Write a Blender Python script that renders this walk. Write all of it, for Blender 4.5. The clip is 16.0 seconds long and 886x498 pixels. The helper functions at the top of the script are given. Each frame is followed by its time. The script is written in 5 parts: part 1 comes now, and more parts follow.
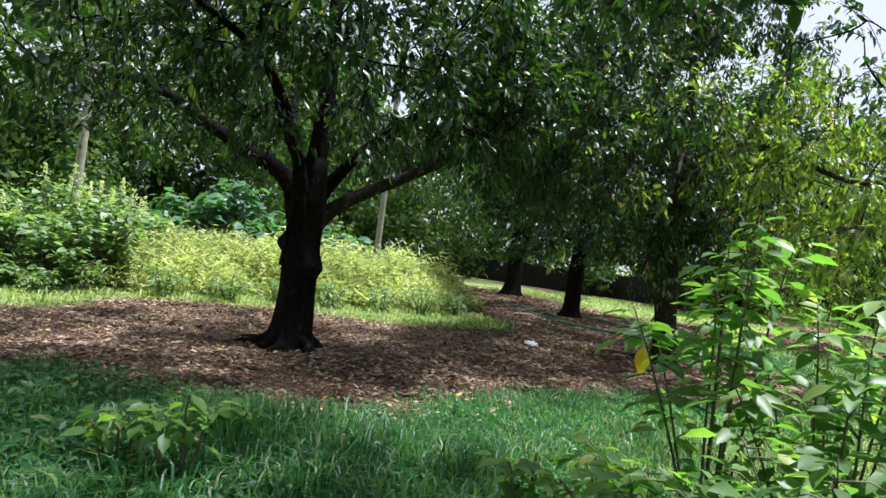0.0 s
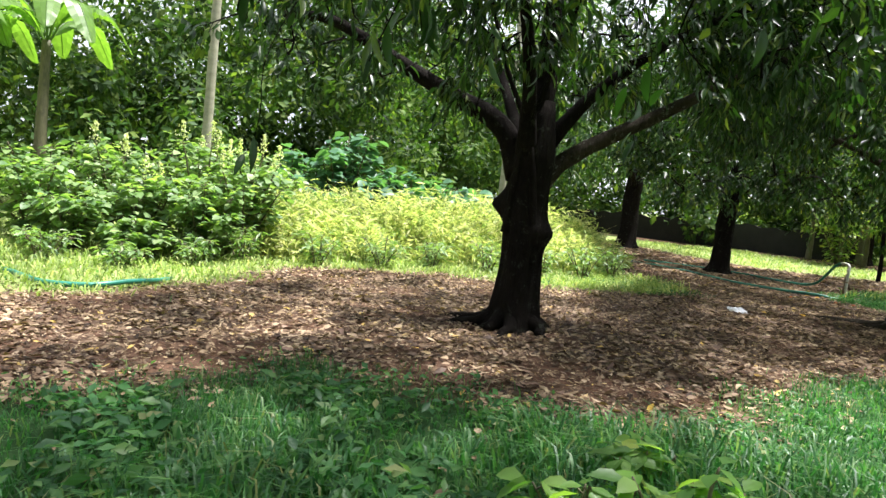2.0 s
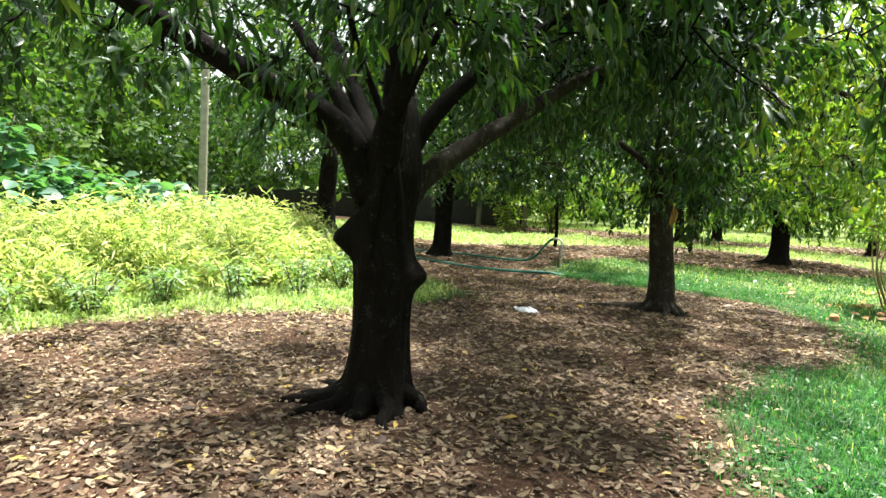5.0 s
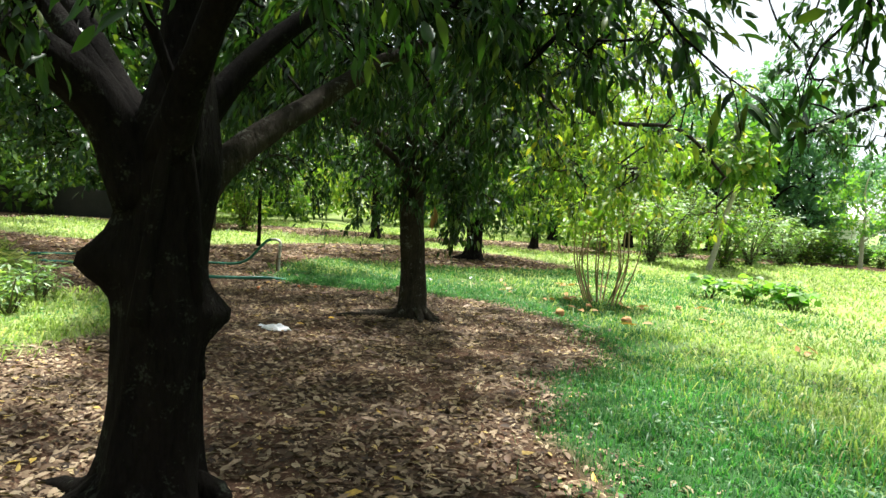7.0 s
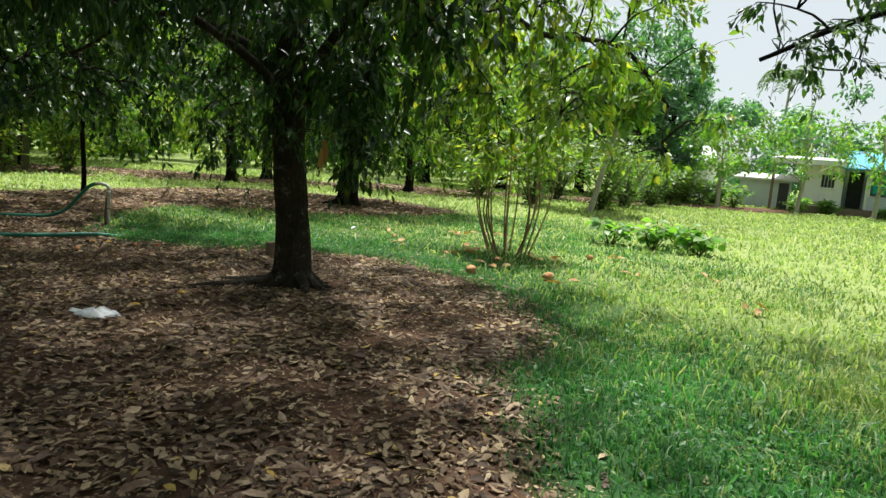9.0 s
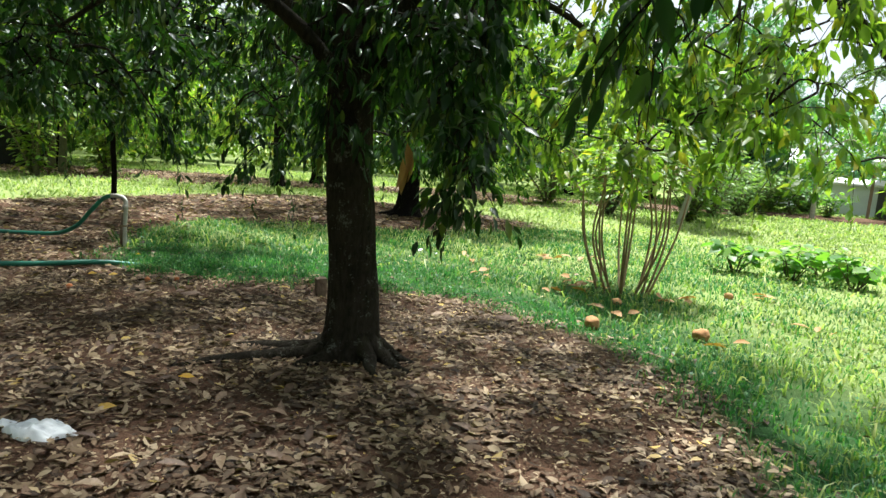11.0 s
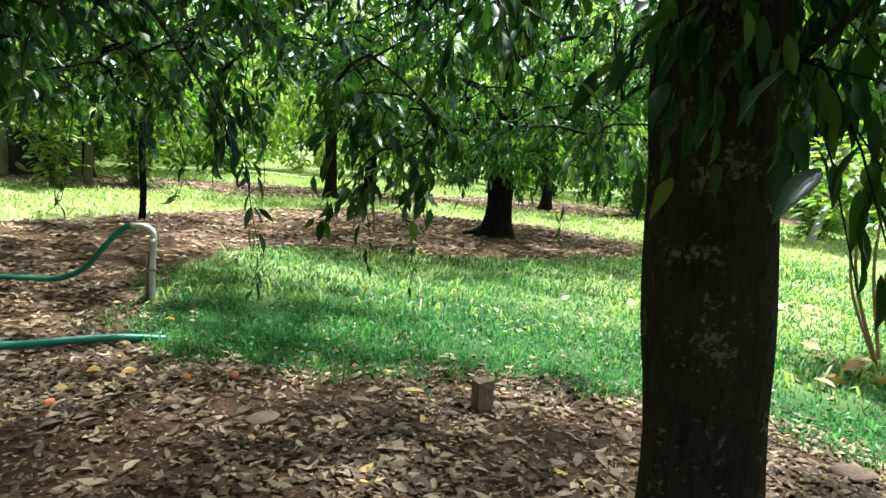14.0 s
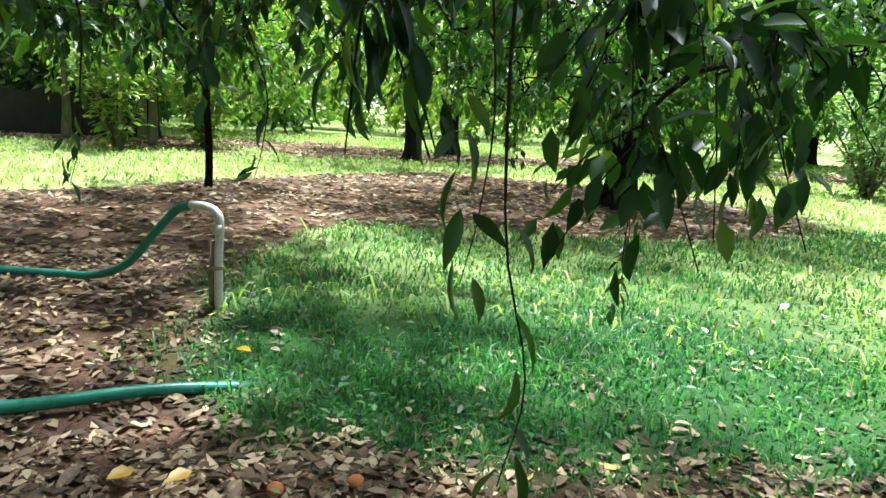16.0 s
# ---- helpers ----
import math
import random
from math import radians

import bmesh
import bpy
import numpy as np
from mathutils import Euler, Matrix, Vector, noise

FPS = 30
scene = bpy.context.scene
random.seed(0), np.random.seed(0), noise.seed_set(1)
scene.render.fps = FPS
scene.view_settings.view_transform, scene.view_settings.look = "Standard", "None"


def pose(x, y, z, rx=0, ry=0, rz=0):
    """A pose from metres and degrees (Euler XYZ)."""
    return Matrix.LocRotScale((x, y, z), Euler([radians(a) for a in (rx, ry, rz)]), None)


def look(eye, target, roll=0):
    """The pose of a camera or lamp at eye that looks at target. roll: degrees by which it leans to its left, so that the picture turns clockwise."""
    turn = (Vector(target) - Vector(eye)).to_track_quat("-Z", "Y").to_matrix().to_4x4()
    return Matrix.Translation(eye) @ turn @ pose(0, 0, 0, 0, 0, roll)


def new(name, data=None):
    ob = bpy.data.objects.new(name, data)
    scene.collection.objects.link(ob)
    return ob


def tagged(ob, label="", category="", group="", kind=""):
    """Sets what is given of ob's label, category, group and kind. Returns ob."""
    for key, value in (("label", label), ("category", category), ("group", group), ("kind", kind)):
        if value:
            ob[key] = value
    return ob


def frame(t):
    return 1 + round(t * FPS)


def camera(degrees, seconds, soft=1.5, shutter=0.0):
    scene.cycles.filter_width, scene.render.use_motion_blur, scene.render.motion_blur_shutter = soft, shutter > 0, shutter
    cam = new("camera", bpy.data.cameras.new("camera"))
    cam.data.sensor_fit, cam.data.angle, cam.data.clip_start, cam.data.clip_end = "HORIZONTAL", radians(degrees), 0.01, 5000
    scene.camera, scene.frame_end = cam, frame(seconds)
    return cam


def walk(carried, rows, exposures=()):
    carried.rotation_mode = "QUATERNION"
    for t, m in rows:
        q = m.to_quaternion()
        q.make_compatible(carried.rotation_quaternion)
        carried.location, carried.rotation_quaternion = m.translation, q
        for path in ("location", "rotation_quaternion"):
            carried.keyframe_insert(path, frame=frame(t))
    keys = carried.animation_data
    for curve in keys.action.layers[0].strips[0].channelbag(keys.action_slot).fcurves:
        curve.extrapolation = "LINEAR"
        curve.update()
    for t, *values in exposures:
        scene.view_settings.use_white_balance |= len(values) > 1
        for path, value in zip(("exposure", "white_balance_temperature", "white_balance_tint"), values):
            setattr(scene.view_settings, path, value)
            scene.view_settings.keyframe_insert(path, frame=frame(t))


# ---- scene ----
cam = camera(67.6, 16.0)
PATH = [
    (0, (6.164, 0.007, 1.414), (4.607, 1.262, 1.418), 7.0),
    (0.5, (5.57, -0.066, 1.476), (3.978, 1.145, 1.466), 6.6),
    (1, (5.052, -0.261, 1.491), (3.42, 0.894, 1.44), 6.1),
    (1.5, (4.569, -0.575, 1.435), (2.919, 0.55, 1.324), 5.7),
    (2, (3.93, -0.791, 1.33), (2.292, 0.344, 1.163), 5.5),
    (2.5, (3.379, -0.99, 1.338), (1.766, 0.17, 1.106), 4.9),
    (3, (2.85, -1.099, 1.396), (1.272, 0.102, 1.135), 4.3),
    (3.5, (2.271, -1.067, 1.512), (0.799, 0.258, 1.233), 3.1),
    (4, (1.819, -1.075, 1.589), (0.531, 0.432, 1.327), 2.7),
    (4.5, (1.594, -0.865, 1.656), (0.518, 0.806, 1.439), 3.2),
    (4.7, (1.494, -0.738, 1.681), (0.508, 0.99, 1.478), 3.1),
    (6.8, (0.096, 0.252, 1.708), (0.104, 2.248, 1.585), 3.8),
    (7, (0.025, 0.374, 1.682), (0.125, 2.366, 1.541), 4.1),
    (7.5, (-0.089, 0.866, 1.631), (0.219, 2.832, 1.437), 4.4),
    (8, (-0.211, 1.35, 1.582), (0.269, 3.277, 1.343), 4.4),
    (8.2, (-0.256, 1.525, 1.556), (0.275, 3.436, 1.296), 4.2),
    (10.3, (-0.081, 4.104, 1.564), (0.37, 6.031, 1.272), 4.8),
    (10.5, (-0.111, 4.32, 1.554), (0.319, 6.252, 1.264), 4.8),
    (11, (-0.206, 4.864, 1.588), (0.18, 6.804, 1.296), 4.6),
    (11.5, (-0.374, 5.448, 1.563), (-0.018, 7.394, 1.27), 4.5),
    (12, (-0.578, 5.952, 1.534), (-0.245, 7.904, 1.254), 4.7),
    (12.5, (-0.657, 6.526, 1.502), (-0.349, 8.482, 1.22), 4.7),
    (13, (-0.855, 7.016, 1.539), (-0.561, 8.974, 1.257), 4.3),
    (13.5, (-0.945, 7.46, 1.542), (-0.652, 9.418, 1.258), 4.2),
    (14, (-0.971, 8.013, 1.498), (-0.672, 9.97, 1.214), 4.2),
    (14.5, (-1.094, 8.526, 1.46), (-0.827, 10.486, 1.166), 4.3),
    (15, (-1.189, 9.033, 1.403), (-0.98, 10.992, 1.06), 4.2),
    (15.5, (-1.366, 9.528, 1.35), (-1.212, 11.486, 0.974), 4.0),
    (16, (-1.487, 9.991, 1.365), (-1.364, 11.944, 0.952), 3.8),
]
walk(cam, [(t, look(eye, target, roll)) for t, eye, target, roll in PATH],
     [(0, 1.12, 5500, 22), (1, 1.58, 5650, 20), (2, 1.68, 6000, 16), (3.5, 1.95, 6050, 9), (4.5, 1.98, 6050, 9), (7, 1.6, 6050, 7), (8, 1.22, 6050, 7), (10.3, 0.72, 6050, 7), (10.5, 0.78, 6050, 7), (11, 1.3, 5850, 6), (11.5, 1.6, 5800, 6), (12.5, 1.75, 5750, 6), (13.5, 1.72, 5700, 5), (14.5, 2.0, 5550, 4), (16, 1.92, 5500, 3)])


# ---------------------------------------------------------------- world, sun
world = bpy.data.worlds.new("world")
scene.world = world
world.use_nodes = True
wn = world.node_tree.nodes
sky = wn.new("ShaderNodeTexSky")
sky.sky_type = "NISHITA"
sky.sun_disc = False
SUN_ELEV, SUN_AZ = 71.0, 22.0          # azimuth in degrees from +y towards +x
sky.sun_elevation, sky.sun_rotation = radians(SUN_ELEV), radians(SUN_AZ)
sky.air_density, sky.dust_density = 1.0, 0.6
haze = wn.new("ShaderNodeMix")            # thin bright cloud over the blue
haze.data_type = "RGBA"
haze.inputs[0].default_value, haze.inputs[7].default_value = 0.85, (9.5, 9.6, 9.3, 1)
world.node_tree.links.new(sky.outputs[0], haze.inputs[6])
world.node_tree.links.new(haze.outputs[2], wn["Background"].inputs[0])
wn["Background"].inputs[1].default_value = 0.05
sun = new("sun", bpy.data.lights.new("sun", "SUN"))
sun.data.energy, sun.data.angle, sun.data.color = 5.0, radians(5), (1.0, 0.95, 0.84)
sun.matrix_world = look((30 * math.sin(radians(SUN_AZ)) * math.cos(radians(SUN_ELEV)),
                         30 * math.cos(radians(SUN_AZ)) * math.cos(radians(SUN_ELEV)),
                         30 * math.sin(radians(SUN_ELEV))), (0, 0, 0))

rng = np.random.default_rng(7)


# ---------------------------------------------------------------- materials
def nodes_of(name):
    m = bpy.data.materials.new(name)
    m.use_nodes = True
    return m, m.node_tree, m.node_tree.nodes["Principled BSDF"]


def ramp(nt, fac, stops):
    r = nt.nodes.new("ShaderNodeValToRGB")
    e = r.color_ramp.elements
    while len(e) < len(stops):
        e.new(0.5)
    for el, (p, c) in zip(e, stops):
        el.position, el.color = p, (*c, 1)
    nt.links.new(fac, r.inputs[0])
    return r.outputs[0]


def noise_tex(nt, scale, detail=6, rough=0.6, obj=True, stretch=None):
    tc = nt.nodes.new("ShaderNodeTexCoord")
    n = nt.nodes.new("ShaderNodeTexNoise")
    n.inputs["Scale"].default_value, n.inputs["Detail"].default_value, n.inputs["Roughness"].default_value = scale, detail, rough
    src = tc.outputs["Object" if obj else "Generated"]
    if stretch:
        mp = nt.nodes.new("ShaderNodeMapping")
        mp.inputs["Scale"].default_value = stretch
        nt.links.new(src, mp.inputs[0])
        src = mp.outputs[0]
    nt.links.new(src, n.inputs["Vector"])
    return n.outputs[0]


def mix(nt, fac, a, b, mode="MIX"):
    x = nt.nodes.new("ShaderNodeMix")
    x.data_type, x.blend_type = "RGBA", mode
    for sock, v in ((x.inputs[0], fac), (x.inputs[6], a), (x.inputs[7], b)):
        if isinstance(v, (int, float)):
            sock.default_value = v
        elif isinstance(v, tuple):
            sock.default_value = (*v, 1)
        else:
            nt.links.new(v, sock)
    return x.outputs[2]


def bump(nt, bsdf, height, strength, dist):
    b = nt.nodes.new("ShaderNodeBump")
    b.inputs["Strength"].default_value, b.inputs["Distance"].default_value = strength, dist
    nt.links.new(height, b.inputs["Height"])
    nt.links.new(b.outputs[0], bsdf.inputs["Normal"])


def surface(name, dark, light, scale=8, rough=0.7, bump_strength=0.4, bump_dist=0.01, fine=60, stretch=None, metal=0.0):
    """Two scales of noise between two colours, with relief."""
    m, nt, b = nodes_of(name)
    big, small = noise_tex(nt, scale, stretch=stretch), noise_tex(nt, fine, stretch=stretch)
    f = mix(nt, 0.45, big, small)
    nt.links.new(ramp(nt, f, [(0.32, dark), (0.68, light)]), b.inputs["Base Color"])
    b.inputs["Roughness"].default_value, b.inputs["Metallic"].default_value = rough, metal
    bump(nt, b, f, bump_strength, bump_dist)
    return m


def leaf_material(name, stops, translucent=0.35, rough=0.38, patch=0.6, spec=0.5, glow=(1.8, 2.1, 0.6), low=0.72, high=1.2):
    """Leaf colours that differ leaf by leaf, partly letting light through."""
    m, nt, b = nodes_of(name)
    geo = nt.nodes.new("ShaderNodeNewGeometry")
    col = ramp(nt, geo.outputs["Random Per Island"], stops)
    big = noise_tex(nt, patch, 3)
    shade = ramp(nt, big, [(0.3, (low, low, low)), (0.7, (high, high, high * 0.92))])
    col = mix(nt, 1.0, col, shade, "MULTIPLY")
    nt.links.new(col, b.inputs["Base Color"])
    b.inputs["Roughness"].default_value = rough
    b.inputs["Specular IOR Level"].default_value = spec
    if translucent:
        t = nt.nodes.new("ShaderNodeBsdfTranslucent")
        warm = mix(nt, 1.0, col, glow, "MULTIPLY")
        nt.links.new(warm, t.inputs[0])
        ms = nt.nodes.new("ShaderNodeMixShader")
        ms.inputs[0].default_value = translucent
        nt.links.new(b.outputs[0], ms.inputs[1])
        nt.links.new(t.outputs[0], ms.inputs[2])
        nt.links.new(ms.outputs[0], nt.nodes["Material Output"].inputs[0])
    return m


def ground_material():
    m, nt, b = nodes_of("ground_soil_and_turf")
    at = nt.nodes.new("ShaderNodeAttribute")
    at.attribute_name = "bare"
    n1, n2, n3 = noise_tex(nt, 1.3, 8, 0.65), noise_tex(nt, 14, 8, 0.7), noise_tex(nt, 90, 5, 0.7)
    soil = ramp(nt, mix(nt, 0.5, n1, n2), [(0.3, (0.055, 0.033, 0.022)), (0.52, (0.12, 0.07, 0.046)), (0.72, (0.21, 0.127, 0.085))])
    crumbs = ramp(nt, n3, [(0.38, (0.55, 0.55, 0.55)), (0.62, (1.3, 1.25, 1.2))])
    soil = mix(nt, 1.0, soil, crumbs, "MULTIPLY")
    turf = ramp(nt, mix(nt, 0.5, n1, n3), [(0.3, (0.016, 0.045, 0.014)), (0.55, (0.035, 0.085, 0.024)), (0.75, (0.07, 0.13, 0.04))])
    # open turf mixes to a paler yellow: sunlight put into the ground colour
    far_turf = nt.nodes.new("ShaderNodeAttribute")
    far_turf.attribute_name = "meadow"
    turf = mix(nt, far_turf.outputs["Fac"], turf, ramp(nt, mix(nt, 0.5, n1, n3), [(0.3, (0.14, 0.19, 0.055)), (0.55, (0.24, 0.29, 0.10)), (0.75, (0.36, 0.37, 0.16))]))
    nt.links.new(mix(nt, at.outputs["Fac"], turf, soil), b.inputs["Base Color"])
    b.inputs["Roughness"].default_value = 0.95
    b.inputs["Specular IOR Level"].default_value = 0.12
    bump(nt, b, mix(nt, 0.5, n2, n3), 0.7, 0.03)
    return m


def bark_material(name, dark, light, lichen=(0.2, 0.22, 0.17)):
    m, nt, b = nodes_of(name)
    n1 = noise_tex(nt, 6, 8, 0.7, stretch=(1, 1, 0.3))
    n2 = noise_tex(nt, 38, 6, 0.7, stretch=(1, 1, 0.28))
    n3, n4 = noise_tex(nt, 9, 5, 0.6), noise_tex(nt, 60, 3, 0.6)
    col = ramp(nt, mix(nt, 0.5, n1, n2), [(0.34, dark), (0.66, light)])
    moss = ramp(nt, mix(nt, 0.4, n3, n4), [(0.57, (0, 0, 0)), (0.63, (0.75, 0.75, 0.75))])
    nt.links.new(mix(nt, moss, col, lichen), b.inputs["Base Color"])
    b.inputs["Roughness"].default_value = 0.9
    b.inputs["Specular IOR Level"].default_value = 0.06
    bump(nt, b, mix(nt, 0.45, n1, n2), 1.0, 0.06)
    return m


M_GROUND = ground_material()
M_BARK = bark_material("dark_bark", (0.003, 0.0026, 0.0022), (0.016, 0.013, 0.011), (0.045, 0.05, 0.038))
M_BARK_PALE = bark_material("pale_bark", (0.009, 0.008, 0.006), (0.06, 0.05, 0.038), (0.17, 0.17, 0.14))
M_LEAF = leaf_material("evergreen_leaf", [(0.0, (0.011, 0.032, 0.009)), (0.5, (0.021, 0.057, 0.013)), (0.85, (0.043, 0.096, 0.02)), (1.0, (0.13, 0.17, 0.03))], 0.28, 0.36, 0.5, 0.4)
M_LEAF_LIGHT = leaf_material("light_leaf", [(0.0, (0.05, 0.11, 0.02)), (0.5, (0.09, 0.17, 0.03)), (0.9, (0.14, 0.21, 0.04)), (1.0, (0.28, 0.24, 0.05))], 0.5, 0.42)
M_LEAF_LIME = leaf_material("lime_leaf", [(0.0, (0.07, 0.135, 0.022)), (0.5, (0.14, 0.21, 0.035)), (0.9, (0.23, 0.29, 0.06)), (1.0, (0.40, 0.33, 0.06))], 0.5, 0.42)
M_LEAF_SHRUB = leaf_material("shrub_leaf", [(0.0, (0.07, 0.16, 0.04)), (0.5, (0.12, 0.24, 0.05)), (0.9, (0.2, 0.32, 0.08)), (1.0, (0.34, 0.36, 0.08))], 0.5, 0.45, 1.5, 0.45)
# evergreen leaf made paler: light from behind put into the colour
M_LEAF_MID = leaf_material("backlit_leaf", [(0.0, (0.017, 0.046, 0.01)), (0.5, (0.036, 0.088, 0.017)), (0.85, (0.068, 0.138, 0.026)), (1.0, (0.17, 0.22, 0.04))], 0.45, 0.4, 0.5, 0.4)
M_LEAF_WEED = leaf_material("weed_leaf", [(0.0, (0.08, 0.15, 0.06)), (0.5, (0.15, 0.24, 0.09)), (1.0, (0.26, 0.34, 0.15))], 0.38, 0.45)
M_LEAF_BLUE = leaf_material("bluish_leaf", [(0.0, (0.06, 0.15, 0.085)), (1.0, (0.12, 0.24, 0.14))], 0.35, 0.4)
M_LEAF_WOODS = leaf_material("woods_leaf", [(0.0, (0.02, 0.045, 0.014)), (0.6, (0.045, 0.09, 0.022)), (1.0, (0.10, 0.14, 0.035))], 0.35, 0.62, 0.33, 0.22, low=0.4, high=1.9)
M_LEAF_BANANA = leaf_material("banana_leaf", [(0.0, (0.09, 0.17, 0.03)), (1.0, (0.14, 0.24, 0.05))], 0.5, 0.4)
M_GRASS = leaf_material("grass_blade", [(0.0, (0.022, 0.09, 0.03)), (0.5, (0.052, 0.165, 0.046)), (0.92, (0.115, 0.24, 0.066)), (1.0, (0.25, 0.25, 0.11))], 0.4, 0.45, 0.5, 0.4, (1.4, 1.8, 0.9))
# lawn blade made paler and yellower, the open sunlight put into it
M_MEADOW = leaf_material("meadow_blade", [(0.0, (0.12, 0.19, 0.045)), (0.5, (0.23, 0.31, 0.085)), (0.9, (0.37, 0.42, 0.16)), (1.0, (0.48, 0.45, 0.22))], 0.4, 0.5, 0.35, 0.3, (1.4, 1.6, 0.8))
M_TALL = leaf_material("tall_grass_blade", [(0.0, (0.10, 0.17, 0.045)), (0.4, (0.28, 0.35, 0.11)), (0.8, (0.48, 0.5, 0.23)), (1.0, (0.68, 0.64, 0.38))], 0.5, 0.5, 1.2, 0.3, (1.4, 1.5, 0.8))
M_LITTER = leaf_material("fallen_leaf", [(0.0, (0.035, 0.022, 0.015)), (0.4, (0.12, 0.075, 0.048)), (0.7, (0.24, 0.165, 0.108)), (0.97, (0.44, 0.34, 0.235)), (1.0, (0.55, 0.38, 0.09))], 0.08, 0.62, 1.0, 0.22)
M_DRY = leaf_material("dry_leaf", [(0.0, (0.25, 0.12, 0.04)), (1.0, (0.45, 0.24, 0.09))], 0.15, 0.6)
M_YELLOW = leaf_material("yellowed_leaf", [(0.0, (0.65, 0.36, 0.015)), (1.0, (0.7, 0.42, 0.02))], 0.3, 0.4)
M_FLOWER = leaf_material("cream_flower", [(0.0, (0.5, 0.55, 0.3)), (1.0, (0.75, 0.75, 0.55))], 0.3, 0.7)
M_CANE = surface("cane_stem", (0.16, 0.09, 0.05), (0.38, 0.27, 0.16), 6, 0.7)
M_STEM = surface("banana_stem", (0.04, 0.04, 0.02), (0.14, 0.125, 0.06), 5, 0.7, 0.4, 0.01, 40, (1, 1, 0.3))
M_POLE = surface("pale_palm_trunk", (0.17, 0.17, 0.11), (0.36, 0.35, 0.25), 3, 0.85, 0.4, 0.01, 30, (1, 1, 3))
M_HOSE = surface("green_hose", (0.012, 0.11, 0.07), (0.03, 0.22, 0.15), 5, 0.4, 0.15, 0.002)
M_PVC = surface("weathered_white_pipe", (0.32, 0.30, 0.26), (0.62, 0.60, 0.54), 9, 0.55)
M_BAG = surface("white_plastic_bag", (0.68, 0.70, 0.74), (0.85, 0.86, 0.88), 7, 0.4, 0.5, 0.01, 30)
M_BLOCK = surface("weathered_timber", (0.10, 0.065, 0.042), (0.24, 0.17, 0.12), 10, 0.85, 0.7, 0.008, 60, (1, 1, 0.4))
M_HUSK = surface("coconut_husk", (0.28, 0.13, 0.05), (0.50, 0.28, 0.12), 9, 0.9, 0.8, 0.01)
M_FRUIT = surface("orange_fruit", (0.45, 0.12, 0.03), (0.62, 0.22, 0.06), 9, 0.5)
M_STONE = surface("laterite_stone", (0.10, 0.062, 0.045), (0.23, 0.155, 0.115), 7, 0.9, 0.8, 0.02)
# wall is near-black because the shade on it is put into its colour
M_WALL = surface("shaded_old_wall", (0.005, 0.005, 0.004), (0.018, 0.018, 0.013), 2.5, 0.95, 0.7, 0.03, 25)
M_WHITE = surface("white_wall_paint", (0.70, 0.70, 0.68), (0.82, 0.82, 0.80), 2, 0.8, 0.1)
M_GREY = surface("grey_wall_paint", (0.42, 0.46, 0.50), (0.55, 0.59, 0.62), 2, 0.8, 0.1)
M_BLUE = surface("blue_sheet_roof", (0.02, 0.22, 0.42), (0.05, 0.38, 0.60), 2, 0.5, 0.2)
M_ROOF = surface("pale_sheet_roof", (0.55, 0.55, 0.54), (0.75, 0.74, 0.72), 2, 0.6, 0.2)
M_DARK = surface("dark_opening", (0.02, 0.02, 0.022), (0.05, 0.05, 0.05), 4, 0.6)
M_TEAL = surface("teal_cloth", (0.01, 0.24, 0.22), (0.02, 0.35, 0.32), 4, 0.8)
M_PLINTH = surface("brown_plinth", (0.12, 0.09, 0.06), (0.24, 0.18, 0.13), 4, 0.9)


# ---------------------------------------------------------------- mesh helpers
def mesh_np(name, verts, tris=None, quads=None, material=None, smooth=False):
    """A mesh from arrays of corners, three-sided and four-sided faces."""
    me = bpy.data.meshes.new(name)
    verts = np.asarray(verts, dtype=np.float32).reshape(-1, 3)
    loops, totals = [], []
    if tris is not None and len(tris):
        loops.append(np.asarray(tris, dtype=np.int32).ravel())
        totals.append(np.full(len(tris), 3, dtype=np.int32))
    if quads is not None and len(quads):
        loops.append(np.asarray(quads, dtype=np.int32).ravel())
        totals.append(np.full(len(quads), 4, dtype=np.int32))
    loops, totals = np.concatenate(loops), np.concatenate(totals)
    starts = np.concatenate(([0], np.cumsum(totals)[:-1])).astype(np.int32)
    me.vertices.add(len(verts))
    me.vertices.foreach_set("co", verts.ravel())
    me.loops.add(len(loops))
    me.loops.foreach_set("vertex_index", loops)
    me.polygons.add(len(totals))
    me.polygons.foreach_set("loop_start", starts)
    me.polygons.foreach_set("loop_total", totals)
    if smooth:
        me.polygons.foreach_set("use_smooth", np.ones(len(totals), dtype=bool))
    me.update(calc_edges=True)
    if material:
        me.materials.append(material)
    return me


def under(name, me, parent, label=""):
    """A mesh object, as a part of parent where one is given."""
    ob = new(name, me)
    if parent:
        ob.parent = parent
    return tagged(ob, label) if label else ob


def part(name, bm, material, parent, label=""):
    me = bpy.data.meshes.new(name)
    bm.to_mesh(me)
    bm.free()
    me.materials.append(material)
    return under(name, me, parent, label)


def empty(name, at, label, category, group="", kind=""):
    ob = new(name)
    ob.location = at
    return tagged(ob, label, category, group, kind)


class Buf:
    """Gathers corners and faces of several tubes into one mesh."""
    def __init__(self):
        self.v, self.q, self.t, self.n = [], [], [], 0

    def add(self, verts, quads=(), tris=()):
        self.v.append(np.asarray(verts, dtype=float))
        if len(quads):
            self.q.append(np.asarray(quads) + self.n)
        if len(tris):
            self.t.append(np.asarray(tris) + self.n)
        self.n += len(verts)

    def mesh(self, name, material, smooth=True):
        return mesh_np(name, np.concatenate(self.v), np.concatenate(self.t) if self.t else None,
                       np.concatenate(self.q) if self.q else None, material, smooth)


def unit(a):
    a = np.asarray(a, dtype=float)
    return a / np.maximum(np.linalg.norm(a, axis=-1, keepdims=True), 1e-9)


